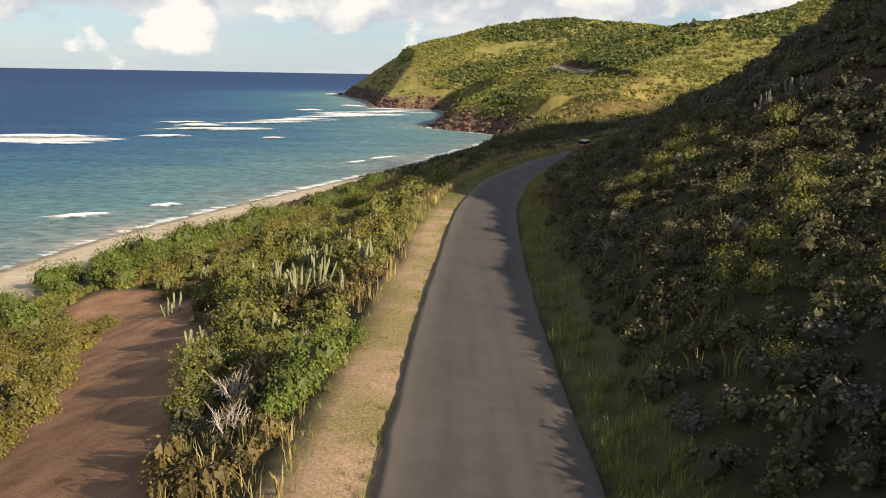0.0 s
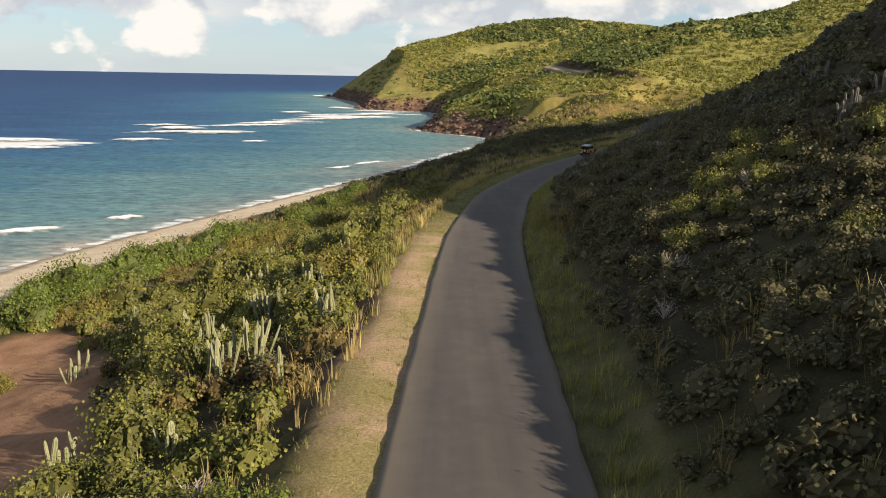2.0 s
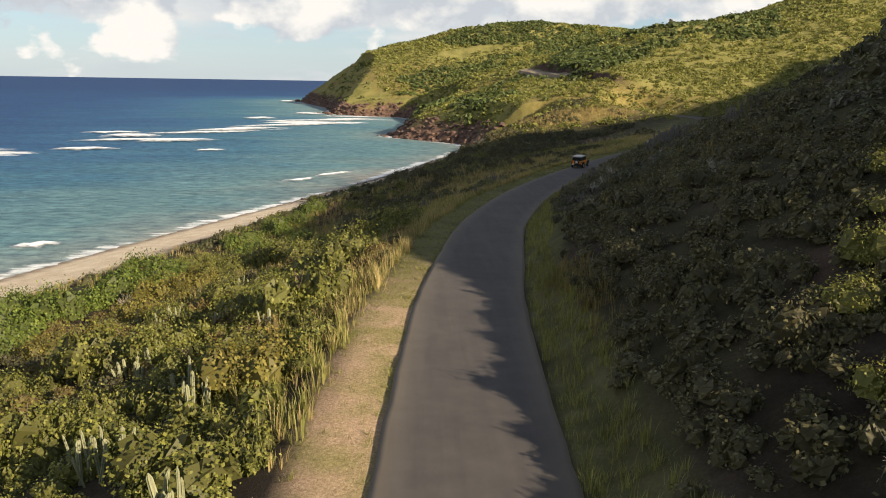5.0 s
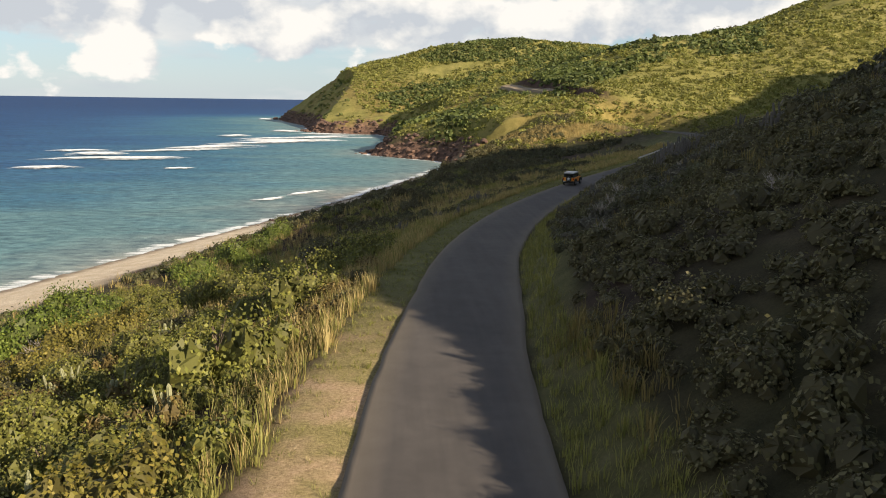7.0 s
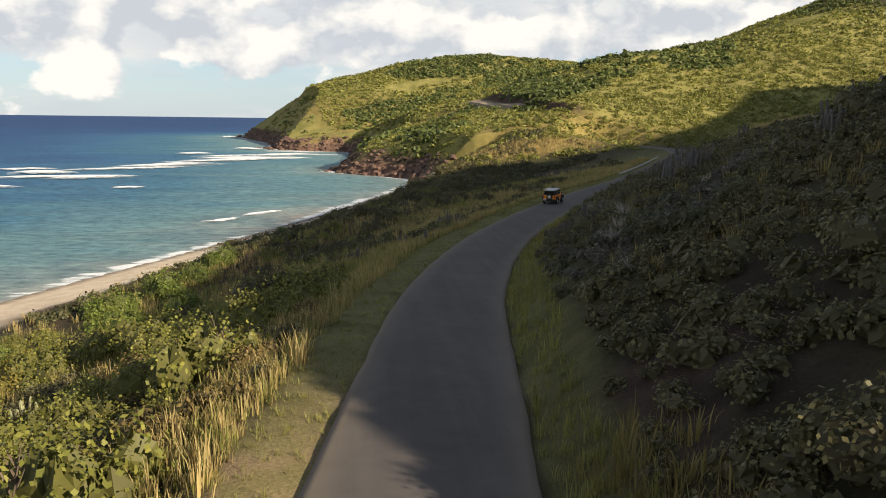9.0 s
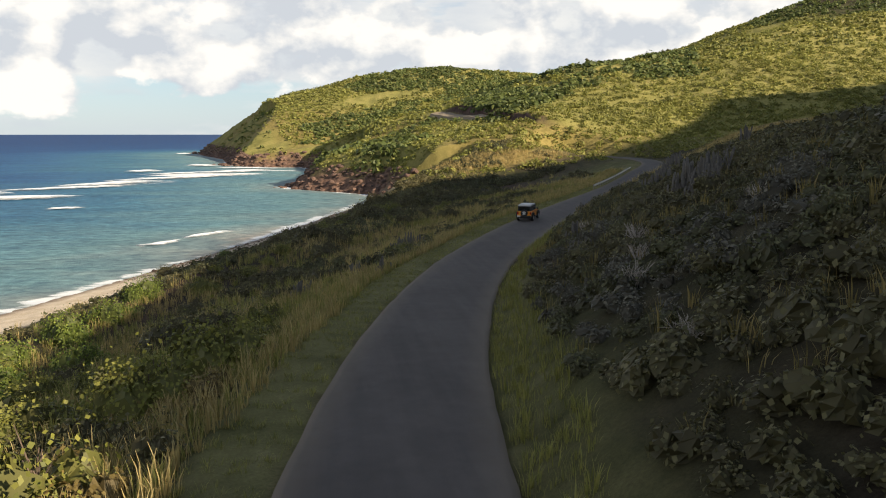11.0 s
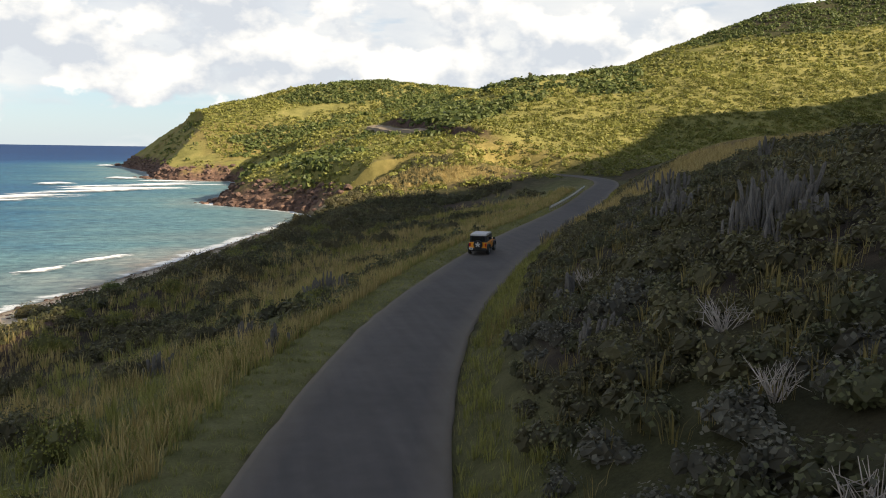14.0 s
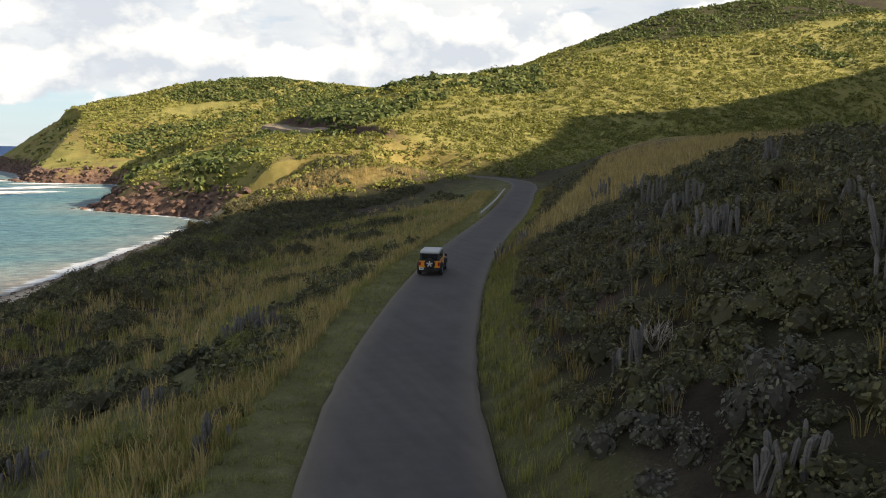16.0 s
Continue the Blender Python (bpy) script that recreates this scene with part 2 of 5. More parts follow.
def make_rock():
    m, n, l, b = material("shore_rock", 0.85, 0.0, 0.3)
    nt = m.node_tree
    f, g = noise_node(nt, 0.5, 7, 0.65), noise_node(nt, 4.0, 6, 0.7)
    c = ramp(nt, f, (0.3, (0.045, 0.032, 0.027)), (0.55, (0.15, 0.09, 0.065)), (0.75, (0.3, 0.19, 0.13)))
    c = mix(nt, 0.5, c, ramp(nt, g, (0.3, (0.4, 0.4, 0.4)), (0.7, (1.2, 1.2, 1.2))), "MULTIPLY")
    l.new(c, b.inputs["Base Color"])
    bump(nt, b, g, 0.8, 0.2)
    return m


def make_cactus(name, dark, lite):
    m, n, l, b = material(name, 0.75, 0.0, 0.2)
    nt = m.node_tree
    f = noise_node(nt, 3.0, 5)
    sp = noise_node(nt, 40.0, 2)
    c = ramp(nt, f, (0.3, dark), (0.7, lite))
    c = mix(nt, 0.4, c, ramp(nt, sp, (0.4, (0.6, 0.6, 0.6)), (0.65, (1.3, 1.3, 1.25))), "MULTIPLY")
    oi = n.new("ShaderNodeObjectInfo")
    c = mix(nt, 0.45, c, ramp(nt, oi.outputs["Random"], (0.0, (0.7, 0.68, 0.62)), (1.0, (1.2, 1.15, 1.1))), "MULTIPLY")
    l.new(c, b.inputs["Base Color"])
    return m


GROUND, ASPHALT, WATER, FOAM, ROCK = make_ground(), make_asphalt(), make_water(), make_foam(), make_rock()
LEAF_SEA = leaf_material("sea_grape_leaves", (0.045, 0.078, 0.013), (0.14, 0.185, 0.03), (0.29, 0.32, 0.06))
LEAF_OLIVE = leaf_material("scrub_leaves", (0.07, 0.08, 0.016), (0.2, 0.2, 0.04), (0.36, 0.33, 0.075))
LEAF_YELLOW = leaf_material("yellow_scrub_leaves", (0.1, 0.095, 0.018), (0.21, 0.18, 0.035), (0.36, 0.27, 0.06))
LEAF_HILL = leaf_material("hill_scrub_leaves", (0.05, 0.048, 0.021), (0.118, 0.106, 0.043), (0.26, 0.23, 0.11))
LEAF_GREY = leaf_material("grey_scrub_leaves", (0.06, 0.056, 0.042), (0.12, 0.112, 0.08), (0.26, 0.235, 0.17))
LEAF_RUST = leaf_material("rusty_scrub_leaves", (0.085, 0.06, 0.018), (0.2, 0.145, 0.045), (0.34, 0.25, 0.085))
# darker leaf tones for scrub that stands in shade, the shade put into colour
LEAF_SHADED = leaf_material("shade_darkened_leaves", (0.043, 0.044, 0.02), (0.098, 0.098, 0.041), (0.2, 0.19, 0.09))
LEAF_FAR = leaf_material("far_scrub_leaves", (0.115, 0.125, 0.026), (0.22, 0.22, 0.05), (0.33, 0.3, 0.09), scale=0.03)
LEAF_FAR_DARK = leaf_material("far_thicket_leaves", (0.05, 0.07, 0.018), (0.115, 0.14, 0.038), (0.2, 0.21, 0.068), scale=0.03)
GRASS_DRY = leaf_material("dry_grass_blades", (0.22, 0.165, 0.06), (0.39, 0.295, 0.115), (0.6, 0.48, 0.22), trans=0.35)
GRASS_GREEN = leaf_material("green_grass_blades", (0.115, 0.13, 0.03), (0.24, 0.23, 0.06), (0.41, 0.36, 0.13), trans=0.35)
GRASS_OLIVE = leaf_material("olive_grass_blades", (0.1, 0.088, 0.028), (0.21, 0.165, 0.056), (0.37, 0.28, 0.11), trans=0.3)
TWIG = plain("bleached_twigs", (0.36, 0.31, 0.26), 0.85, vary=0.3)
BARK = plain("grey_brown_bark", (0.12, 0.085, 0.06), 0.9, vary=0.4)
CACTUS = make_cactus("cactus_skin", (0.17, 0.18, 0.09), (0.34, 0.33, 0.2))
# the same cactus skin, greyer and darker: shade put into the colour
CACTUS_SHADED = make_cactus("shaded_cactus_skin", (0.1, 0.094, 0.085), (0.21, 0.19, 0.17))


# ---- the lie of the land ----
def table(v, pts, k):
    return np.interp(v, [p[0] for p in pts], [p[k] for p in pts])


# road centre line: y, x, z
ROAD = [(-60, 2.9, 19.5), (0, 2.9, 16.9), (20, 2.9, 15.8), (35, 3.1, 15.0), (51, 3.75, 14.0), (62, 4.3, 13.8), (75, 5.1, 13.5), (86, 6.6, 13.2),
        (99, 8.3, 12.6), (111, 10.8, 12.0), (122, 13.75, 11.6), (134.5, 18.1, 11.4), (157, 28.55, 11.25), (180, 41.0, 11.1), (202, 54.3, 11.2), (225, 67.6, 11.9), (240, 75.5, 12.3)]
TRACK = [(-29, 72), (-20, 54), (-14, 38), (-10.5, 20)]      # bare earth track
CUT = [(58, 452), (66, 424), (71, 372), (80, 334)]          # foot of the bank beside the far road
BEND = [(82.5, 252, 12.6), (89, 265, 12.9), (93.5, 279, 13.2), (94, 293, 13.4), (90, 306, 13.5), (82, 317, 13.5)]
ROAD_HALF = 2.85
# waterline, going north
SHORE = [(-90, -200), (-76, -40), (-66, 50), (-55.5, 99), (-51.5, 119), (-43.5, 141), (-33.5, 166), (-24.5, 187), (-13.5, 214), (-5, 237), (6, 271), (17, 304), (27, 318), (19, 340), (-4, 366), (-8, 378),
         (-1, 402), (8, 450), (6, 505), (-8, 546), (-38, 556), (-53, 574), (-58, 610), (-70, 690), (-96, 775), (-112, 835), (-96, 890), (20, 960), (400, 1020), (1500, 1100)]
CREST_HEADLAND = [(-116, 838, 1), (-90, 760, 14), (-52, 742, 38), (-5, 740, 56), (38, 740, 67), (103, 740, 74), (156, 740, 71), (215, 740, 67), (330, 720, 78), (600, 700, 110)]
CREST_RIGHT = [(62, 452, 27), (100, 446, 36), (133, 447, 46.5), (174, 455, 58), (206, 460, 63.5), (228, 468, 71), (262, 478, 79), (330, 492, 88), (460, 520, 116), (700, 540, 150)]
CREST_BEHIND = [(395, 715, 104), (427, 702, 127), (462, 700, 147), (550, 700, 164), (800, 690, 190)]
CREST_SPUR = [(-7, 374, 3), (14, 366, 9), (44, 356, 14), (80, 350, 25), (104, 392, 33), (133, 447, 51)]


# brow of the hill inland: place across the light, height of the light plane there
BROW = [(-60, 15.5), (3, 14.9), (26, 21.8), (49, 28.9), (59, 33.0), (67, 35.6), (71.5, 38.6), (82, 44.6), (103, 51), (110, 52.6), (122, 56.5), (130, 61), (160, 68), (189, 72.5), (222, 77.5), (240, 77), (252, 72), (264, 70), (302, 71.5), (315, 71.5), (354, 76.5), (385, 85), (397, 77), (412, 68), (467, 62), (554, 56)]


def densify(pts, step):
    out = []
    for a, b in zip(pts, pts[1:]):
        a, b = np.array(a, float), np.array(b, float)
        k = max(1, int(np.linalg.norm((b - a)[:2]) / step))
        out += [a + (b - a) * i / k for i in range(k)]
    out.append(np.array(pts[-1], float))
    return np.array(out)


def smooth_line(pts, rounds=3):
    p = np.array(pts, float)
    for _ in range(rounds):
        q = np.repeat(p, 2, 0)
        q[1:-1:2], q[2:-1:2] = p[:-1] * 0.75 + p[1:] * 0.25, p[:-1] * 0.25 + p[1:] * 0.75
        p = q
    return p


LINE = densify([tuple(p) for p in smooth_line([(x, y, z) for y, x, z in ROAD] + BEND)], 1.0)
LINE_DIR = np.gradient(LINE[:, :2], axis=0)
LINE_DIR /= np.linalg.norm(LINE_DIR, axis=1)[:, None]


def nearest(px, py, pts, chunk=40000):
    """Index of the nearest point of a dense line, and its distance."""
    idx, dist = np.empty(len(px), int), np.empty(len(px))
    for i in range(0, len(px), chunk):
        d = (px[i:i + chunk, None] - pts[None, :, 0]) ** 2 + (py[i:i + chunk, None] - pts[None, :, 1]) ** 2
        j = d.argmin(1)
        idx[i:i + chunk], dist[i:i + chunk] = j, np.sqrt(d[np.arange(len(j)), j])
    return idx, dist


def lateral(px, py):
    """Signed distance from the road's centre (right positive) and the road's height there."""
    i, d = nearest(px, py, LINE)
    side = (px - LINE[i, 0]) * LINE_DIR[i, 1] - (py - LINE[i, 1]) * LINE_DIR[i, 0]
    off = (px - LINE[i, 0]) * LINE_DIR[i, 0] + (py - LINE[i, 1]) * LINE_DIR[i, 1]
    slope = np.gradient(LINE[:, 2])[i]
    return np.where(side >= 0, d, -d), LINE[i, 2] + slope * np.clip(off, -1, 1), i


SHORE_FINE = densify(SHORE, 2.5)


def shore_distance(px, py):
    """Metres inland from the waterline, negative at sea."""
    _, d = nearest(px, py, SHORE_FINE)
    poly = SHORE + [(1500, -200)]
    inside = np.zeros(len(px), bool)
    for (xa, ya), (xb, yb) in zip(poly, poly[1:] + poly[:1]):
        if ya == yb:
            continue
        cross = ((ya > py) != (yb > py)) & (px < (xb - xa) * (py - ya) / (yb - ya) + xa)
        inside ^= cross
    return np.where(inside, d, -d)


def wave_noise(px, py, scale, seed, octaves=4):
    """Smooth value noise in -1..1."""
    out, amp, tot = np.zeros(len(px)), 1.0, 0.0
    for o in range(octaves):
        rs = np.random.RandomState(seed + o)
        tab = rs.rand(64, 64) * 2 - 1
        u, v = px / scale + 17.3 * o, py / scale + 9.1 * o
        iu, iv = np.floor(u).astype(int), np.floor(v).astype(int)
        fu, fv = u - iu, v - iv
        fu, fv = fu * fu * (3 - 2 * fu), fv * fv * (3 - 2 * fv)
        a, b = tab[iu % 64, iv % 64], tab[(iu + 1) % 64, iv % 64]
        c, d = tab[iu % 64, (iv + 1) % 64], tab[(iu + 1) % 64, (iv + 1) % 64]
        out += amp * ((a * (1 - fu) + b * fu) * (1 - fv) + (c * (1 - fu) + d * fu) * fv)
        tot += amp
        amp *= 0.5
        scale *= 0.5
    return out / tot


def step(a, b, v):
    t = np.clip((v - a) / (b - a), 0, 1)
    return t * t * (3 - 2 * t)


def tent(px, py, crest, slope):
    """A ridge: its height falls off evenly to both sides of the crest line."""
    best = np.full(len(px), -1e9)
    for a, b in zip(crest, crest[1:]):
        ux, uy = b[0] - a[0], b[1] - a[1]
        f = np.clip(((px - a[0]) * ux + (py - a[1]) * uy) / (ux * ux + uy * uy), 0, 1)
        d = np.hypot(px - a[0] - f * ux, py - a[1] - f * uy)
        best = np.maximum(best, a[2] + (b[2] - a[2]) * f - slope * (np.sqrt(d * d + 64) - 8))
    return best


def softmax(*hs, k=5.0):
    m = np.maximum.reduce(hs)
    return m + k * np.log(sum(np.exp((h - m) / k) for h in hs))


def softmin(a, b, k):
    return -softmax(-a, -b, k=k)


def land(px, py):
    """Ground height, and the masks that go with it."""
    px, py = np.asarray(px, float), np.asarray(py, float)
    d, zr, _ = lateral(px, py)
    ds = shore_distance(px, py)
    # beside the road, uphill
    up = np.maximum(0, d - 3.4)
    e = np.maximum(0, (px - 8) * 0.62 - (py - 105) * 0.785 - 8)
    far_rise = np.minimum(11.5 + 0.6 * e + 0.02 * e * e, 165)
    right = zr + softmin(0.56 * up + 0.25 * np.maximum(0, up - 25) + 0.3 * step(0, 2, up), far_rise, 3.0)
    # its brow follows the light of the low sun: p across the light, s along it
    p, s = px * 0.643 + py * 0.766, px * 0.766 - py * 0.643
    brow = table(p, BROW, 1) + 0.445 * s - 0.35 - 0.16 * np.clip(up - 8, 0, 50) * (1 - step(56, 70, p))
    right = np.where(d > 3.4, np.maximum(softmin(right, brow, 0.6), zr + 0.1), right)
    # beside the road, downhill
    dl = -d - ROAD_HALF
    fall = np.interp(py, [0, 60, 140, 240], [0.36, 0.34, 0.31, 0.2])
    left = zr - 0.06 - fall * np.maximum(0, dl - 2.3) - 0.25 * step(2.0, 4.0, dl)
    shelf = step(132, 160, py)
    coast = np.where(ds < 10, 0.13 * ds, 1.3 + (0.17 + 0.11 * shelf) * (ds - 10))
    coast = np.minimum(coast, np.interp(py, [84, 106, 134, 158, 178], [4.5, 3.2, 3.2, 4.8, 5.8]))
    left = softmax(left, coast, k=0.8)
    near = np.where(d > 0, right, np.minimum(left, zr - 0.06))
    # the far hills
    hills = softmax(tent(px, py, CREST_HEADLAND, 0.36), tent(px, py, CREST_RIGHT, 0.34), tent(px, py, CREST_BEHIND, 0.38), tent(px, py, CREST_SPUR, 0.24), k=4.0)
    floor_z = np.minimum(13.0 + 0.03 * np.maximum(0, px - 60), 3.0 + 0.14 * np.maximum(0, ds))
    hills = softmax(hills, floor_z, k=2.5)
    w = step(250, 305, py - 0.45 * np.clip(px - 110, 0, 190))
    near = np.where((py > 240) & (d > 0), np.minimum(near, 16 + 0.4 * np.maximum(0, px - 90)), near)
    z = near * (1 - w) + hills * w
    rough = wave_noise(px, py, 34, 5) * 2.2 * step(300, 420, py) + wave_noise(px, py, 7, 11) * 0.35 * step(3.5, 8, np.abs(d)) + wave_noise(px, py, 120, 23) * 2.0 * step(380, 520, py)
    z = z + rough * step(2, 25, ds)
    cliff = np.where(py > 325, 0.3 + 0.95 * ds + wave_noise(px, py, 5, 31) * 1.6, 0.13 * ds + np.maximum(0, ds - 9) * 0.8)
    z = np.where(ds < 40, np.minimum(z, np.maximum(cliff, -6)), z)
    z = np.where(ds < 0, np.maximum(0.09 * ds, -6), z)
    # bank cut into the far hillside
    cx = np.interp(py, [p[1] for p in CUT[::-1]], [p[0] for p in CUT[::-1]])
    z = z + (2.8 + 1.2 * wave_noise(px, py, 12, 57)) * step(0, 3.0, px - cx) * (1 - step(4, 40, px - cx)) * step(330, 346, py) * (1 - step(428, 450, py))
    # bed of the road
    q = (1 - step(4, 16, np.abs(d))) * step(236, 250, py)
    z = z * (1 - q) + (zr - 0.1) * q
    z = np.where(np.abs(d) < ROAD_HALF + 0.15, zr - 0.16, z)
    return z, d, ds


def track(px, py):
    """Metres from the middle of the bare earth track down to the beach."""
    best = np.full(len(px), 1e9)
    for (ax, ay), (bx_, by_) in zip(TRACK, TRACK[1:]):
        ux, uy = bx_ - ax, by_ - ay
        f = np.clip(((px - ax) * ux + (py - ay) * uy) / (ux * ux + uy * uy), 0, 1)
        best = np.minimum(best, np.hypot(px - ax - f * ux, py - ay - f * uy))
    return best + wave_noise(px, py, 9, 41) * 2.0


def ground_z(x, y):
    return float(land([x], [y])[0][0])


def mesh_object(name, verts, faces, mat, parent=None, smooth=False, attrs=None):
    """One mesh from numpy arrays; all faces have the same number of corners."""
    me = bpy.data.meshes.new(name)
    n, k = faces.shape
    me.vertices.add(len(verts))
    me.vertices.foreach_set("co", np.ascontiguousarray(verts, np.float32).ravel())
    me.loops.add(n * k)
    me.loops.foreach_set("vertex_index", np.ascontiguousarray(faces, np.int32).ravel())
    me.polygons.add(n)
    me.polygons.foreach_set("loop_start", np.arange(0, n * k, k, dtype=np.int32))
    me.polygons.foreach_set("use_smooth", np.full(n, smooth))
    for key, v in (attrs or {}).items():
        a = me.attributes.new(key, "FLOAT", "POINT")
        a.data.foreach_set("value", np.ascontiguousarray(v, np.float32))
    me.update(calc_edges=True)
    me.materials.append(mat)
    ob = new(name, me)
    ob.parent = parent
    return ob


def part(name, bm, mat, parent, label="", smooth=False):
    me = bpy.data.meshes.new(name)
    if smooth:
        for f in bm.faces:
            f.smooth = True
    bm.to_mesh(me)
    bm.free()
    me.materials.append(mat)
    ob = new(name, me)
    ob.parent = parent
    return tagged(ob, label)


def grid_faces(nu, nv):
    i = np.arange(nu - 1)[:, None] * nv + np.arange(nv - 1)[None, :]
    return np.stack([i, i + nv, i + nv + 1, i + 1], -1).reshape(-1, 4)


# ---- ground, road, sea ----
gx = np.concatenate([np.arange(-140, -64, 4.0), np.arange(-64, 78, 0.8), np.arange(78, 200, 2.5), np.arange(200, 420, 5.0), np.arange(420, 1300, 22.0)])
gy = np.concatenate([np.arange(-160, 4, 4.0), np.arange(4, 190, 0.8), np.arange(190, 330, 1.3), np.arange(330, 600, 2.6), np.arange(600, 1040, 5.0)])
GX, GY = [a.ravel() for a in np.meshgrid(gx, gy, indexing="ij")]
GZ, GD, GS = land(GX, GY)
n_soil = wave_noise(GX, GY, 9, 41)
near_w = 1 - step(240, 320, GY)
CUT_X = np.interp(GY, [p[1] for p in CUT[::-1]], [p[0] for p in CUT[::-1]])
masks = {
    "far": step(290, 340, GY) * (1 - step(360, 385, GX) * step(600, 620, GY)),
    "turf": np.clip(step(2.6, 2.9, GD) * (1 - step(4.6, 5.8, GD + n_soil)) * 0.55 + step(-6.4, -5.0, GD + n_soil) * (1 - step(-2.9, -2.6, GD)) * step(72, 95, GY) * 0.85 + 0.75 * step(-32, -10, GD) * (GD < -5) * step(88, 115, GY), 0, 1) * near_w,
    "sand": (1 - step(11.0, 15.5 + 6 * (1 - step(82, 96, GY)), GS + n_soil * 3)) * (1 - step(200, 260, GY)) + 0.6 * (1 - step(3, 6, GS)) * step(200, 260, GY) * (1 - step(320, 335, GY)),
    "wet": 0.75 * (1 - step(0.5, 3.0, GS)) * (1 - step(322, 335, GY)),
    "verge": step(-5.9, -4.7, GD + n_soil * 0.8) * (1 - step(-2.2, -2.0, GD)) * near_w * (1 - 0.9 * step(70, 95, GY)),
    "soil": np.clip(step(0.05, 0.5, n_soil) * 0.9 * near_w * (np.abs(GD) > 4) + step(-1, 0, GX - CUT_X) * (1 - step(3, 4.5, GX - CUT_X)) * step(330, 346, GY) * (1 - step(436, 450, GY)), 0, 1),
    "dirt": 1 - step(3.4, 5.2, track(GX, GY)),
    "gold": np.clip(step(0.0, 0.45, wave_noise(GX, GY, 40, 61)) * 0.8 * step(280, 340, GY), 0, 1) * (1 - step(60, 110, GS)),
    "rock": np.clip((1 - step(4, 11, GS + n_soil * 5)) * step(322, 334, GY), 0, 1),
}
meadow = (1 - step(8, 17, np.abs((GX - 66) * 0.80 - (GY - 196) * 0.6 - 9))) * step(150, 185, GY) * (1 - step(262, 285, GY)) * (GD > 2.5)
spot = 0.9 * (1 - step(5, 11, np.hypot((GX - 54) / 2.6, (GY - 298) / 0.9) + n_soil * 4))
masks["gold"] = np.clip(masks["gold"] + meadow + spot, 0, 1)
ground = tagged(mesh_object("ground", np.stack([GX, GY, GZ], 1), grid_faces(len(gx), len(gy)), GROUND, smooth=True, attrs=masks),
                "dry scrub hillside of brown soil and low grass above a bay", "ground", kind="structure")

# the road: a slab with ragged edges, slightly crowned
K = 11
rows_v, dust = [], []
for i in range(len(LINE)):
    side = np.array([LINE_DIR[i, 1], -LINE_DIR[i, 0]])
    el, er = 0.1 * noise.noise((i * 0.9, 3.1, 0)) + 0.06 * noise.noise((i * 2.7, 9, 0)), 0.1 * noise.noise((i * 0.8, 7.7, 0))
    for k in range(K):
        u = (-1, -0.985, -0.9, -0.6, -0.3, 0, 0.3, 0.6, 0.9, 0.985, 1)[k]
        o = u * ROAD_HALF + (el if u < 0 else er) * abs(u) ** 4
        p = LINE[i, :2] + side * o
        rows_v.append((p[0], p[1], LINE[i, 2] + 0.05 * (1 - u * u) - (0.22 if k in (0, K - 1) else 0.0)))
        dust.append(0.5 * max(0, abs(u) - 0.8) / 0.2)
road = tagged(mesh_object("road", np.array(rows_v), grid_faces(len(LINE), K)[:, ::-1], ASPHALT, smooth=True, attrs={"dust": np.array(dust)}),
              "narrow grey asphalt coast road without markings, edges crumbling", "road", kind="structure")

# the stretch of road that shows again on the far hillside
FAR_ROAD = smooth_line([(67.5, 384), (66, 400), (62.5, 422), (57, 442)])
fr_v = []
for a, b in zip(FAR_ROAD, np.roll(FAR_ROAD, -1, 0)):
    t = (b - a) if (b != FAR_ROAD[0]).any() else np.array((1.0, -0.6))
    t = t / np.linalg.norm(t)
    zc = ground_z(*a)
    for o in (-3.4, -2.8, 2.2, 2.8):
        q = a + np.array([t[1], -t[0]]) * o
        fr_v.append((q[0], q[1], max(zc, ground_z(*q)) + (0.35 if abs(o) < 3 else -1.5)))
tagged(mesh_object("hill_road", np.array(fr_v), grid_faces(len(FAR_ROAD), 4)[:, ::-1], ASPHALT, attrs={"dust": np.full(len(fr_v), 1.0)}),
       "pale stretch of road climbing a scrub-covered hill", "road", kind="structure")

sx = np.concatenate([-np.geomspace(4990, 420, 26), np.arange(-400, -90, 8.0), np.arange(-90, 40, 2.0), np.arange(40, 60, 6.0), np.geomspace(60, 4990, 14)])
sy = np.concatenate([-np.geomspace(4990, 120, 12), np.arange(-100, 40, 10.0), np.arange(40, 400, 2.5), np.arange(400, 660, 5.0), np.geomspace(670, 4990, 34)])
SX, SY = [a.ravel() for a in np.meshgrid(sx, sy, indexing="ij")]
SD = -shore_distance(SX, SY)
reef = 1 - step(10, 45, np.abs(SX + 140 - 0.5 * (SY - 290)))     # the reef on which the swell breaks
surf = np.clip(1 - np.abs(SD - 1.0) / 6.0, 0, 1) * (0.46 + 0.3 * wave_noise(SX, SY, 22, 79)) + 0.1 * step(-0.2, 0.6, wave_noise(SX, SY, 60, 71))
surf += 0.68 * reef * step(-0.25, 0.3, wave_noise(SX * 0.35, SY * 1.6, 40, 77)) * step(230, 290, SY) * (1 - step(560, 640, SY))
surf += 0.35 * (1 - step(8, 40, np.hypot(SX + 60, SY - 590))) + 0.33 * (1 - step(6, 30, np.hypot(SX + 112, SY - 835))) + 0.25 * (1 - step(4, 18, np.hypot(SX + 8, SY - 374)))
offshore = np.clip(np.where(SD < 0, 0, np.interp(SD, [0, 6, 20, 70, 130, 230, 700, 3000], [0.0, 0.06, 0.13, 0.27, 0.42, 0.58, 0.8, 0.9])), 0, 1)
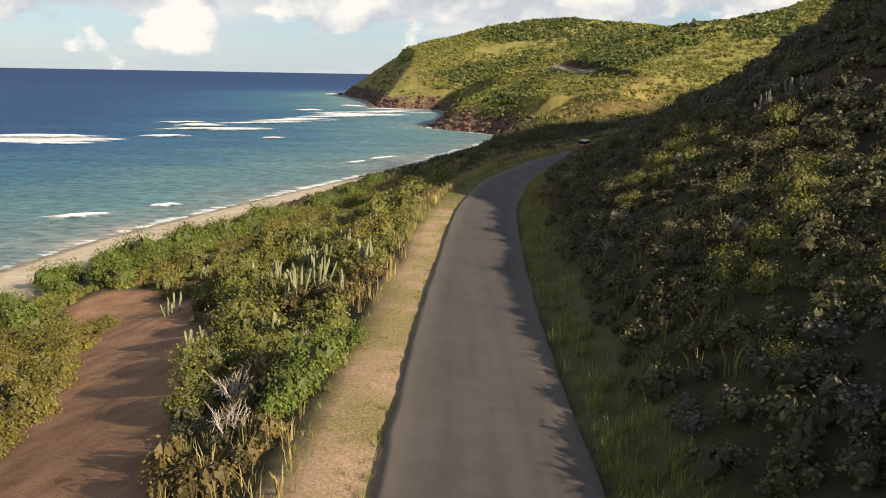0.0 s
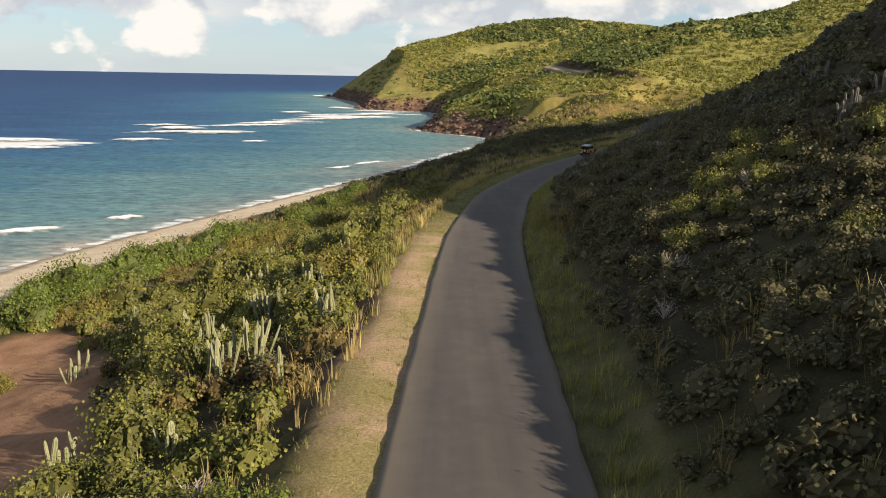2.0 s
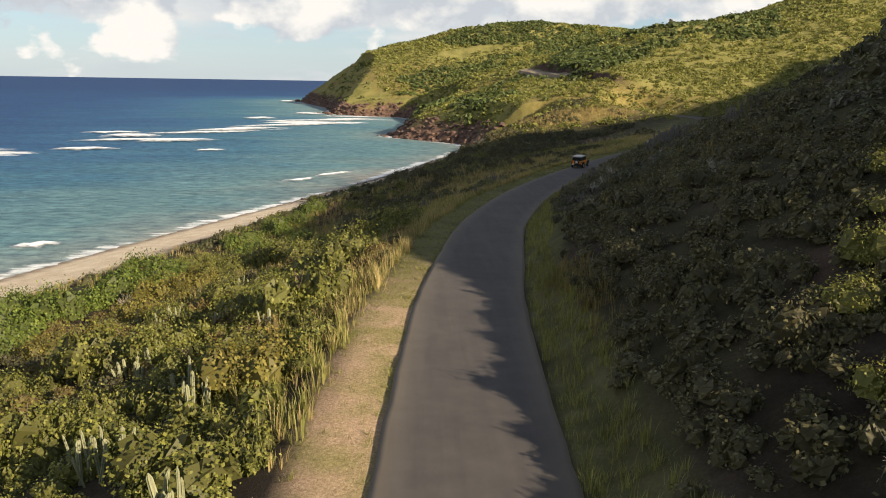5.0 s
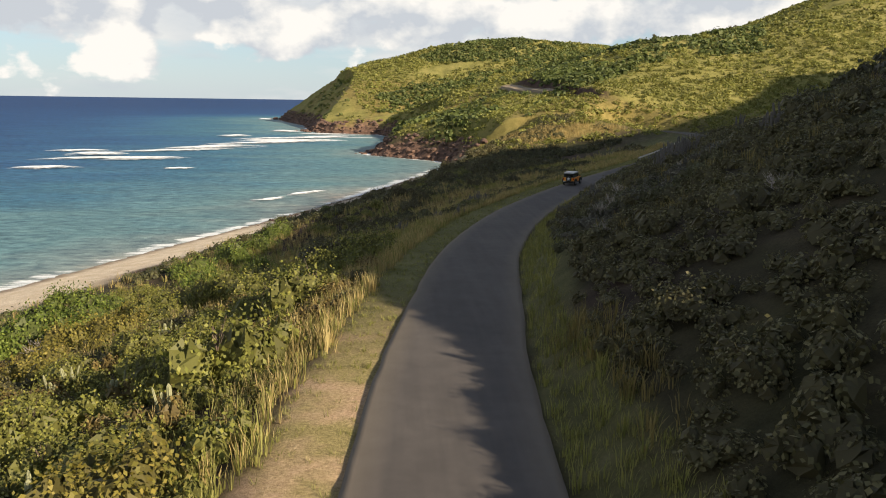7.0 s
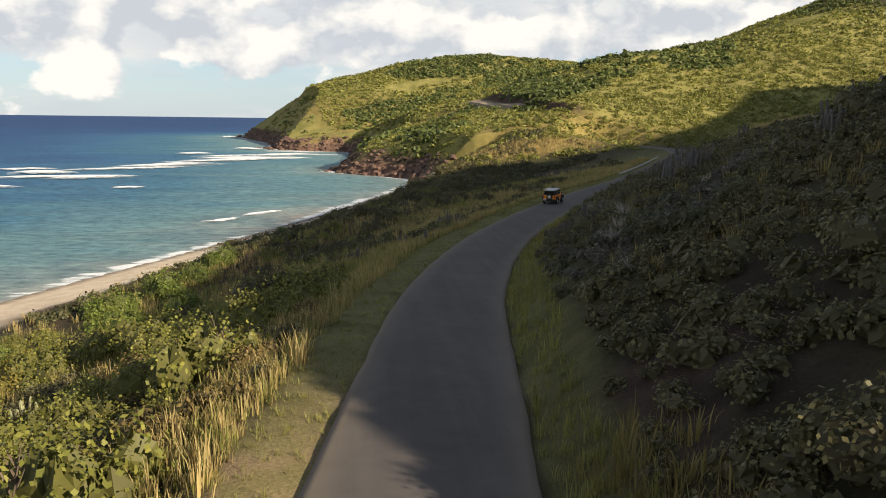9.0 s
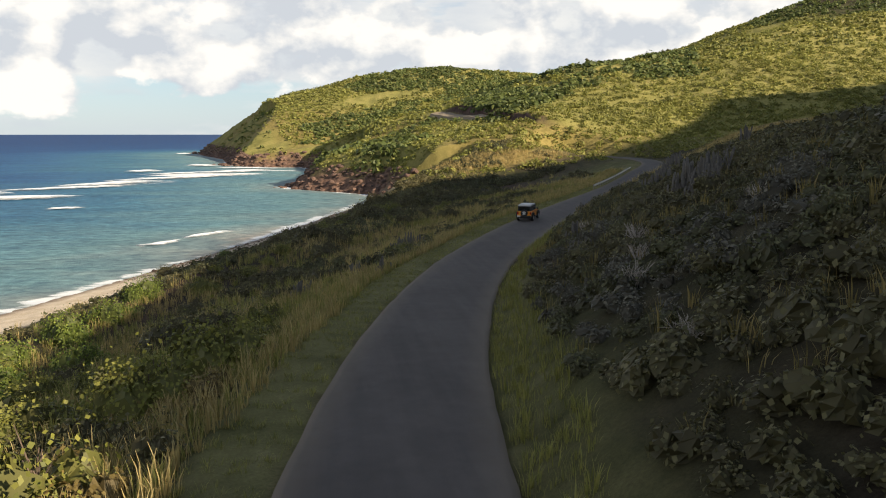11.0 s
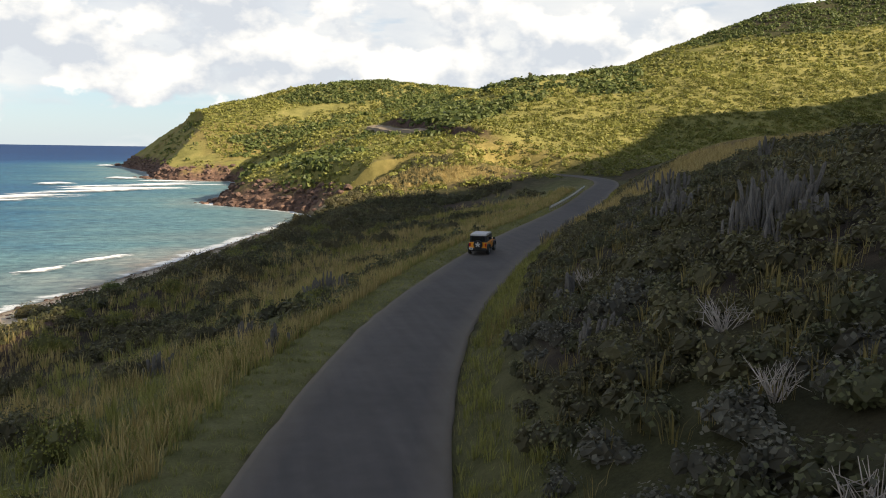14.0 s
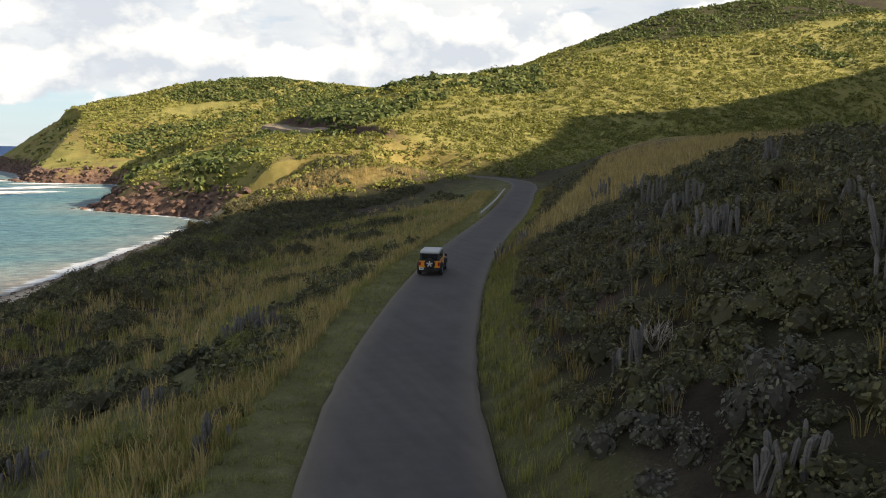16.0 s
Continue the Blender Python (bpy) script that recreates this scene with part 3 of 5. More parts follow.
tagged(mesh_object("sea", np.stack([SX, SY, np.zeros(len(SX))], 1), grid_faces(len(sx), len(sy)), WATER, smooth=True, attrs={"offshore": offshore, "surf": surf}),
       "blue sea, turquoise over the shallow reef, ruffled by wind", "sea", kind="structure")


def breaker(x0, y0, x1, y1, width, height, seed):
    """A line of white water: a low rounded ridge with a ragged outline."""
    a, b = np.array((x0, y0)), np.array((x1, y1))
    t = (b - a) / np.linalg.norm(b - a)
    s = np.array((t[1], -t[0]))
    nu, nv = max(12, int(np.linalg.norm(b - a) / 1.5)), 9
    v, body = [], []
    for i in range(nu):
        f = i / (nu - 1)
        end = math.sin(math.pi * f) ** 0.6
        wob = 3.0 * noise.noise((f * 4, seed, 0)) + 1.0 * noise.noise((f * 17, seed, 3))
        w = width * (0.35 + 0.65 * end) * (1 + 0.5 * noise.noise((f * 7, seed, 9)))
        for j in range(nv):
            g = -1 + 2 * j / (nv - 1)
            p = a + (b - a) * f + s * (wob + g * w)
            hgt = height * end * max(0, 1 - g * g) ** 1.5 * (1.0 if g > -0.2 else 0.8)
            v.append((p[0], p[1], 0.03 + hgt))
            body.append(0.72 * end * (1 - abs(g) ** 1.4) - 0.04)
    ob = mesh_object("breaking_wave", np.array(v), grid_faces(nu, nv), FOAM, smooth=True, attrs={"body": np.array(body)})
    return tagged(ob, "white breaking wave rolling over the reef", "wave", "breaking waves over the reef", "structure")


for k, (x0, y0, x1, y1, w, h) in enumerate([(-172, 282, -122, 292, 5, 1.0), (-118, 296, -94, 302, 3, 0.7), (-124, 352, -98, 358, 4, 1.1), (-104, 330, -72, 345, 4, 0.8), (-100, 385, -60, 422, 6, 1.0),
                                            (-70, 430, -36, 476, 6, 0.8), (-62, 482, -22, 512, 6, 0.7), (-100, 500, -78, 506, 4, 1.0), (-140, 262, -116, 268, 2.5, 0.5), (-72, 300, -60, 303, 2, 0.4),
                                            (-62, 542, -18, 540, 5, 0.5), (-78, 590, -62, 560, 6, 0.8), (-70, 133, -57, 141, 1.6, 0.5), (-56, 147, -49, 152, 1.4, 0.4), (-140, 372, -112, 380, 3, 0.6),
                                            (-200, 300, -176, 296, 4, 0.9), (-118, 838, -132, 822, 5, 1.0), (-30, 222, -22, 232, 1.2, 0.3), (-24, 232, -14, 246, 1.2, 0.35), (-52, 455, -30, 480, 4, 0.5), (-116, 368, -62, 398, 3, 0.6), (-92, 418, -42, 466, 3, 0.6), (-128, 330, -80, 348, 3, 0.6), (-60, 505, -16, 524, 3.5, 0.4), (-88, 470, -46, 503, 3, 0.5)]):
    breaker(x0, y0, x1, y1, w * 2.1, h * 1.2, 10.0 + k)


# ---- plants ----
RNG = np.random.RandomState(7)


def quads(centers, normals, length, width, rng):
    """Rhombic leaves lying across their normals."""
    n = len(centers)
    t = rng.normal(size=(n, 3))
    t -= normals * (t * normals).sum(1)[:, None]
    t /= np.linalg.norm(t, axis=1)[:, None] + 1e-9
    b = np.cross(normals, t)
    ln, wd = length[:, None], width[:, None]
    v = np.stack([centers - t * ln * 0.5, centers + b * wd * 0.5 - t * ln * 0.05, centers + t * ln * 0.5, centers - b * wd * 0.5 - t * ln * 0.05], 1)
    return v.reshape(-1, 3), np.arange(n * 4).reshape(-1, 4)


def leaf_cloud(lobes, count, size, rng, spread=0.25, ruffle=0.75):
    """Leaves over the upper sides of some rounded lobes (x, y, z, radius, height)."""
    w = np.array([l[3] ** 2 for l in lobes])
    which = rng.choice(len(lobes), count, p=w / w.sum())
    L = np.array(lobes)[which]
    dirs = rng.normal(size=(count, 3))
    dirs[:, 2] = np.abs(dirs[:, 2]) * 1.1 - 0.25
    dirs /= np.linalg.norm(dirs, axis=1)[:, None]
    r = 1 - spread * rng.rand(count) ** 1.5 + 0.16 * rng.normal(size=count)
    c = L[:, :3] + dirs * r[:, None] * np.stack([L[:, 3], L[:, 3], L[:, 4]], 1)
    c[:, 2] = np.maximum(c[:, 2], 0.02)
    nrm = dirs + ruffle * rng.normal(size=(count, 3))
    nrm[:, 2] += 0.3
    nrm /= np.linalg.norm(nrm, axis=1)[:, None]
    s = size * (0.6 + 0.8 * rng.rand(count))
    return quads(c, nrm, s, s * 0.75, rng)


def lobe_core(lobe, fill=0.82, sides=7):
    """Dense inner growth of one lobe: an uneven dome of overlapping plates."""
    x, y, z, r, h = lobe
    v, f = [], []
    for j, e in enumerate((-0.25, 0.25, 0.8, 1.35)):
        for i in range(sides):
            a = 6.283 * (i + 0.5 * j) / sides
            q = fill * (1 + 0.2 * math.sin(a * 3 + x * 9 + j * 2))
            v.append((x + math.cos(a) * math.cos(e) * r * q, y + math.sin(a) * math.cos(e) * r * q, max(0.0, z + math.sin(e) * h * q)))
    for j in range(3):
        for i in range(sides):
            k = (i + 1) % sides
            f.append((j * sides + i, j * sides + k, (j + 1) * sides + k, (j + 1) * sides + i))
    return np.array(v), np.array(f)


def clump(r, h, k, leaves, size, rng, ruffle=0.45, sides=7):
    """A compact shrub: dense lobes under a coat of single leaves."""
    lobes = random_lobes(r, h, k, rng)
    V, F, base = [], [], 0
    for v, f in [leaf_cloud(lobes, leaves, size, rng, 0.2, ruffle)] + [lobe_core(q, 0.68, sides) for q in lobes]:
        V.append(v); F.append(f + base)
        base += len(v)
    # 1 on the inner lobes, which are coloured darker to stand for shade
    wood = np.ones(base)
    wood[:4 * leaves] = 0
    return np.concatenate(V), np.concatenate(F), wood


def random_lobes(r, h, k, rng):
    out = [(0, 0, h * 0.15, r * 0.7, h * 0.8)]
    for i in range(k):
        a, q = rng.rand() * 6.283, r * (0.35 + 0.4 * rng.rand())
        rr = r * (0.3 + 0.28 * rng.rand())
        out.append((math.cos(a) * q, math.sin(a) * q, h * (0.05 + 0.25 * rng.rand()), rr, h * (0.4 + 0.35 * rng.rand())))
    return out


def grass_tuft(blades, height, spread, rng, lean=0.35):
    """Tapered blades that fan out from one root."""
    v, f = [], []
    for i in range(blades):
        a = rng.rand() * 6.283
        base = np.array([math.cos(a), math.sin(a), 0]) * spread * rng.rand() * 0.45
        h = height * (0.55 + 0.6 * rng.rand())
        out = np.array([math.cos(a), math.sin(a), 0]) * h * lean * (0.3 + rng.rand())
        side = np.array([-math.sin(a + rng.rand()), math.cos(a), 0]) * (0.0055 + 0.0065 * rng.rand()) * (1 + height)
        mid, tip = base + out * 0.35 + (0, 0, h * 0.65), base + out + (0, 0, h)
        k = len(v)
        v += [base - side, base + side, mid + side * 0.8, mid - side * 0.8, tip + side * 0.15, tip - side * 0.15]
        f += [(k, k + 1, k + 2, k + 3), (k + 3, k + 2, k + 4, k + 5)]
    return np.array(v), np.array(f)


def twigs(count, height, spread, rng, thick=0.014):
    """Bare forked sticks, three-sided."""
    v, f = [], []

    def stick(p, q, r0, r1):
        ax = (q - p) / np.linalg.norm(q - p)
        u = np.cross(ax, (0.3, 0.5, 0.8)); u /= np.linalg.norm(u)
        w = np.cross(ax, u)
        k = len(v)
        for c, r in ((p, r0), (q, r1)):
            for j in range(3):
                v.append(c + (u * math.cos(j * 2.094) + w * math.sin(j * 2.094)) * r)
        for j in range(3):
            f.append((k + j, k + (j + 1) % 3, k + 3 + (j + 1) % 3, k + 3 + j))

    for i in range(count):
        a = rng.rand() * 6.283
        p = np.array([math.cos(a), math.sin(a), 0]) * spread * 0.2 * rng.rand()
        q = np.array([math.cos(a) * spread * rng.rand(), math.sin(a) * spread * rng.rand(), height * (0.5 + 0.5 * rng.rand())])
        m = p + (q - p) * 0.55 + rng.normal(size=3) * 0.08 * height
        stick(p, m, thick, thick * 0.7)
        stick(m, q, thick * 0.7, thick * 0.3)
        for _ in range(2):
            e = m + (q - m) * 0.8 + rng.normal(size=3) * 0.2 * height
            stick(m + (q - m) * 0.2, e, thick * 0.5, thick * 0.2)
    return np.array(v), np.array(f)


def strew(name, templates, xs, ys, scales, mat, label, category, sink=0.05, squash=(0.8, 1.2)):
    """Many small plants joined into one object."""
    zs, _, _ = land(xs, ys)
    which = RNG.randint(len(templates), size=len(xs))
    yaw = RNG.rand(len(xs)) * 6.283
    tall = squash[0] + (squash[1] - squash[0]) * RNG.rand(len(xs))
    V, F, W, base = [], [], [], 0
    for k, (tv, tf, *wood) in enumerate(templates):
        m = np.where(which == k)[0]
        if not len(m):
            continue
        c, s, sc = np.cos(yaw[m])[:, None], np.sin(yaw[m])[:, None], scales[m][:, None]
        x = (tv[None, :, 0] * c - tv[None, :, 1] * s) * sc + xs[m][:, None]
        y = (tv[None, :, 0] * s + tv[None, :, 1] * c) * sc + ys[m][:, None]
        z = tv[None, :, 2] * sc * tall[m][:, None] + zs[m][:, None] - sink
        V.append(np.stack([x, y, z], -1).reshape(-1, 3))
        F.append((tf[None] + (np.arange(len(m)) * len(tv))[:, None, None] + base).reshape(-1, tf.shape[1]))
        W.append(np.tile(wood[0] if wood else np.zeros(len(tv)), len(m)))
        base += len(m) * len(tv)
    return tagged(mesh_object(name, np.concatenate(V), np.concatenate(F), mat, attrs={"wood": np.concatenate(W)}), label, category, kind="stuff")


def sample(n, x0, x1, y0, y1):
    x, y = x0 + (x1 - x0) * RNG.rand(n), y0 + (y1 - y0) * RNG.rand(n)
    _, d, ds = land(x, y)
    return x, y, d, ds


def scatter(gap, x0, x1, y0, y1):
    """Evenly jittered places, one to a square of the given side."""
    u, v = np.meshgrid(np.arange(x0, x1, gap), np.arange(y0, y1, gap))
    x, y = u.ravel() + gap * 0.95 * RNG.rand(u.size), v.ravel() + gap * 0.95 * RNG.rand(u.size)
    _, d, ds = land(x, y)
    return x, y, d, ds


def pick(keep, *arrays):
    return [a[keep] for a in arrays]


low = [clump(0.72, 0.66, 3, 150, 0.115, RNG, 0.45, 5) for _ in range(8)]
low_far = [clump(0.72, 0.66, 2, 42, 0.22, RNG, 0.42, 5) for _ in range(6)]
round_bush = [clump(1.0, 1.0, 4, 215, 0.145, RNG, 0.42, 6) for _ in range(7)]
plain_bush = [clump(1.0, 0.95, 3, 85, 0.25, RNG, 0.5, 5) for _ in range(6)]
tuft = [grass_tuft(14, 0.7, 0.75, RNG) for _ in range(5)]
short = [grass_tuft(9, 0.32, 0.4, RNG, 0.8) for _ in range(4)]
coarse = [leaf_cloud(random_lobes(1.5, 1.35, 3, RNG), 12, 1.15, RNG, 0.1, 0.4) for _ in range(8)]
medium = [leaf_cloud(random_lobes(1.5, 1.35, 4, RNG), 34, 0.62, RNG, 0.1, 0.4) for _ in range(8)]

# slope between road and beach: thickets of several shrubs with grass between
x, y, d, ds = scatter(1.45, -60, 70, 4, 318)
patch, tone = wave_noise(x, y, 12, 83), wave_noise(x, y, 8, 87)
k = (d < -6.3) & (ds > 17 + 6 * (1 - step(82, 96, y)) - 10 * step(165, 195, y)) & (track(x, y) > 4.6)
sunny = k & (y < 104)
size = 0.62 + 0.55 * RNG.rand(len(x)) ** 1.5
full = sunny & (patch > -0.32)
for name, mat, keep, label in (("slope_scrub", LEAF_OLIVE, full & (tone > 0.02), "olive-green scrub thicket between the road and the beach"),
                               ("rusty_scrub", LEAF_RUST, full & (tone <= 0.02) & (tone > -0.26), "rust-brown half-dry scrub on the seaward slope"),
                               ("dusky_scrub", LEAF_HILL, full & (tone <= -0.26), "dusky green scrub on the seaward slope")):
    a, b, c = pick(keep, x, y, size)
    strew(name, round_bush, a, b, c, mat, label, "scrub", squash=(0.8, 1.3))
# beyond the sunny part the leaves are darker: shade put into their colour
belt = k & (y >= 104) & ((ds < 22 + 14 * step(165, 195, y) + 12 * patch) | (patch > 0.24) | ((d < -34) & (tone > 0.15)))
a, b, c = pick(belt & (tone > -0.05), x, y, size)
strew("shaded_scrub", plain_bush, a, b, c * 1.15, LEAF_SHADED, "green scrub on the shaded slope above the shore, leaf colour darkened for shade", "scrub", squash=(0.7, 1.3))
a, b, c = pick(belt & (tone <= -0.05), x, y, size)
strew("shaded_olive_scrub", plain_bush, a, b, c, LEAF_HILL, "olive scrub on the shaded slope above the shore, in a darker leaf colour for shade", "scrub", squash=(0.7, 1.2))
x, y, d, ds = sample(15000, -60, 70, 4, 318)
patch = wave_noise(x, y, 12, 83)
clear = track(x, y) > 5.0
a, b = pick((d < -6.0) & (ds > 14 + 6 * (1 - step(82, 96, y)) - 6 * step(170, 200, y)) & clear & (patch < -0.1) & (RNG.rand(len(x)) < 0.8), x, y)
strew("tall_dry_grass", tuft, a, b, 0.8 + 0.7 * RNG.rand(len(a)), GRASS_DRY, "tall straw-coloured grass on the seaward slope", "grass")
a, b = pick((d < -6.0) & (ds > 16 - 8 * step(170, 200, y)) & clear & (RNG.rand(len(x)) < 0.25), x, y)
strew("slope_grass", tuft, a, b, 0.6 + 0.6 * RNG.rand(len(a)), GRASS_GREEN, "green grass tufts among the slope scrub", "grass")
x, y, d, ds = sample(17000, -24, 62, 96, 250)
k = (d < -6.2) & (d > -36) & (ds > 10) & (wave_noise(x, y, 12, 83) < 0.26)
pale = wave_noise(x, y, 10, 89) + 0.3 * RNG.normal(size=len(x))
meadow_tuft = [grass_tuft(12, 0.75, 0.8, RNG) for _ in range(4)]
a, b = pick(k & (pale > 0), x, y)
strew("shaded_slope_grass", meadow_tuft, a, b, 0.7 + 0.8 * RNG.rand(len(a)), GRASS_DRY, "straw-coloured grass on the shaded seaward slope", "grass")
a, b = pick(k & (pale <= 0), x, y)
strew("shaded_green_grass", meadow_tuft, a, b, 0.7 + 0.7 * RNG.rand(len(a)), GRASS_GREEN, "olive-green grass on the shaded seaward slope", "grass")
# grass in strips along the road: place along it and distance from its centre
def strip(n, d0, d1, y0=4, y1=246):
    i0, i1 = [int(np.abs(LINE[:210 + 90, 1] - q).argmin()) for q in (y0, y1)]
    i, o = RNG.randint(i0, i1, size=n), d0 + (d1 - d0) * RNG.rand(n)
    o2 = RNG.rand(n) - 0.5
    return LINE[i, 0] + LINE_DIR[i, 1] * o + LINE_DIR[i, 0] * o2, LINE[i, 1] - LINE_DIR[i, 0] * o + LINE_DIR[i, 1] * o2, o


blade = [grass_tuft(11, 0.7, 0.7, RNG) for _ in range(5)]
x, y, o = strip(4600, -9.0, -5.0)
edge = wave_noise(x, y, 14, 91)
a, b = pick((o < -5.0 - edge) & (RNG.rand(len(x)) < 0.2 + 0.8 * step(62, 84, y)), x, y)
strew("verge_grass", blade, a, b, 0.6 + 0.8 * RNG.rand(len(a)), GRASS_DRY, "dry golden grass along the seaward edge of the verge", "grass")
x, y, o = strip(3200, -10, -5.2, 58, 246)
strew("verge_green_grass", blade, x, y, 0.5 + 0.8 * RNG.rand(len(x)), GRASS_GREEN, "green-yellow grass between verge and scrub", "grass")
x, y, o = strip(6000, -5.4, -3.0)
a, b = pick(RNG.rand(len(x)) < np.where(np.abs(o + 4.1) > 0.85, 0.75, 0.12) + 0.8 * step(66, 90, y), x, y)
strew("verge_turf", short, a, b, 0.4 + 0.4 * RNG.rand(len(a)), GRASS_GREEN, "short trodden turf on the verge beside the asphalt", "grass")
x, y, o = strip(5600, 3.0, 5.9)
a, b = pick(o < 5.0 + 1.2 * wave_noise(x, y, 9, 95), x, y)
strew("inland_verge_grass", blade, a, b, 0.35 + 0.6 * RNG.rand(len(a)), GRASS_GREEN, "green-yellow grass strip at the foot of the hillside", "grass")
x, y, o = strip(2600, 3.8, 6.2)
a, b = pick((wave_noise(x, y, 14, 97) > 0.1) & (y > 66), x, y)
strew("inland_dry_grass", blade, a, b, 0.7 + 0.6 * RNG.rand(len(a)), GRASS_OLIVE, "tall dry grass at the foot of the hillside", "grass")

# hillside inland of the road: low clumps shoulder to shoulder, bare soil between
x, y, d, ds = scatter(1.12, 5, 96, 4, 262)
gold = (np.abs((x - 66) * 0.80 - (y - 196) * 0.6 - 9) < 13) & (y > 160)
fine_p, tone = wave_noise(x, y, 5, 111), wave_noise(x, y, 7, 113)
k = (d > 5.0) & (d < 54) & ~gold & (fine_p > -0.5) & (RNG.rand(len(x)) < np.where(d < 24, 0.9, 0.4))
size = (0.78 + 0.7 * RNG.rand(len(x)) ** 1.4) * np.where(d < 24, 1.0, 1.3) * np.clip(0.75 + (d - 5.0) * 0.12, 0.75, 1.0)
# leaf tones kept dark here: part of the hillside's shade is in the colour
for name, mat, keep, label in (("hill_scrub", LEAF_HILL, k & (tone > -0.12), "low green scrub covering the hillside above the road, darkened for its shade"),
                               ("dark_hill_scrub", LEAF_SHADED, k & (tone <= -0.12) & (tone > -0.42), "dense scrub on the shaded hillside, leaf colour darkened for shade"),
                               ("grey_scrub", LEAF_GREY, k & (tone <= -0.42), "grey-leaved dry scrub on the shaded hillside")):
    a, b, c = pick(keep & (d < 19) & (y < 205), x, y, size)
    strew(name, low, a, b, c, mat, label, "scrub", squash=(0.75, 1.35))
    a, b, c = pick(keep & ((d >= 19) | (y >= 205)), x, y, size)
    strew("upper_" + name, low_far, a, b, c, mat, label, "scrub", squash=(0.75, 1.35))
x, y, d, ds = sample(22000, 5, 92, 4, 262)
gold = (np.abs((x - 66) * 0.80 - (y - 196) * 0.6 - 9) < 13) & (y > 160)
patch = wave_noise(x, y, 10, 101)
a, b = pick((d > 5.2) & (d < 36) & ~gold & (patch < np.where(y > 94, 0.14, -0.3)) & (RNG.rand(len(x)) < 0.75), x, y)
strew("hill_grass", blade, a, b, 0.7 + 0.6 * RNG.rand(len(a)), GRASS_OLIVE, "olive-brown grass tufts between the hillside shrubs", "grass")
a, b = pick(gold & (d > 3.5) & (d < 60), x, y)
strew("meadow_grass", tuft, a, b, 0.9 + 0.8 * RNG.rand(len(a)), GRASS_DRY, "golden grass meadow beside the bend of the road", "grass")

# far hills: open scrub with darker thickets in the folds
x, y, d, ds = sample(125000, -130, 600, 285, 765)
far_patch, thick = wave_noise(x, y, 26, 121), wave_noise(x, y, 60, 127)
bare = np.hypot((x - 54) / 2.6, (y - 298) / 0.9) + 3 * wave_noise(x, y, 9, 41) < 8
hidden = (x > 120) & (x < 350) & (y > 505 + 0.12 * (x - 120)) & (y < 650)
cut_x = np.interp(y, [p[1] for p in CUT[::-1]], [p[0] for p in CUT[::-1]])
k = (ds > 7) & (np.abs(d) > 6) & ~bare & ~hidden & (far_patch > np.where(y < 480, -0.9, -0.42)) & ~((ds < 34) & (y > 560) & (x < 10) & (RNG.rand(len(x)) < 0.85))
k &= ~((x - cut_x > -8) & (x - cut_x < 1.5) & (y > 382) & (y < 452))
k &= (RNG.rand(len(x)) < np.where(x < 330, 0.8, 0.55) * (0.65 + 0.35 * (far_patch > 0.0)))
s_far = 0.5 + 1.0 * RNG.rand(len(x)) ** 1.7
a, b, c = pick(k & ((thick + 0.4 * far_patch < 0.26) & ((x < 372) | (y <= 600))), x, y, s_far)
n_near = b < 420
strew("spur_scrub", medium, a[n_near], b[n_near], c[n_near], LEAF_FAR, "olive-green scrub over the sunlit spur beyond the bend", "scrub", sink=0.2)
a, b, c = a[~n_near], b[~n_near], c[~n_near]
strew("far_scrub", coarse, a, b, c, LEAF_FAR, "olive-green scrub dotted over the far hills and headland", "scrub", sink=0.2)
a, b, c = pick(k & (((thick + 0.4 * far_patch >= 0.26) | (x >= 372) & (y > 600))), x, y, s_far)
strew("far_thicket", coarse, a, b, c * 1.3, LEAF_FAR_DARK, "dark green thickets on the far hills", "scrub", sink=0.2)
a, b = pick(bare & (ds > 4), x, y)
strew("far_dry_grass", tuft, np.repeat(a, 3) + RNG.normal(size=len(a) * 3) * 2, np.repeat(b, 3) + RNG.normal(size=len(a) * 3) * 2, np.full(len(a) * 3, 1.6), GRASS_DRY, "patch of golden grass on the far spur", "grass")


def make_bush(r, h, leaves, size, mat, label, rng, stems=5):
    """A rounded shrub: forked stems and a crown of single leaves."""
    root = new("bush")
    tagged(root, label, "bush", "bushes on the seaward slope")
    sv, sf = twigs(stems, h * 0.75, r * 0.6, rng, 0.035)
    mesh_object("wood", sv, sf, BARK, root)
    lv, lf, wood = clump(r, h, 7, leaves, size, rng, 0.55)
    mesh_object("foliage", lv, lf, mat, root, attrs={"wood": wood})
    return root


BUSHES = {
    "sea": [make_bush(1.9, 1.7, 2000, 0.125, LEAF_SEA, "rounded bright green sea grape bush above the sand", RNG) for _ in range(4)],
    "olive": [make_bush(1.5, 1.3, 1700, 0.098, LEAF_OLIVE, "olive-green leafy shrub on the seaward slope", RNG) for _ in range(4)],
    "yellow": [make_bush(1.6, 1.15, 1700, 0.095, LEAF_YELLOW, "yellowing leafy shrub on the seaward slope", RNG) for _ in range(3)],
    # for shaded ground: the lower leaf tone carries some of the shade
    "dark": [make_bush(2.0, 1.5, 1350, 0.145, LEAF_HILL, "green spreading shrub on the shaded slope, leaf colour darkened for shade", RNG) for _ in range(3)],
}
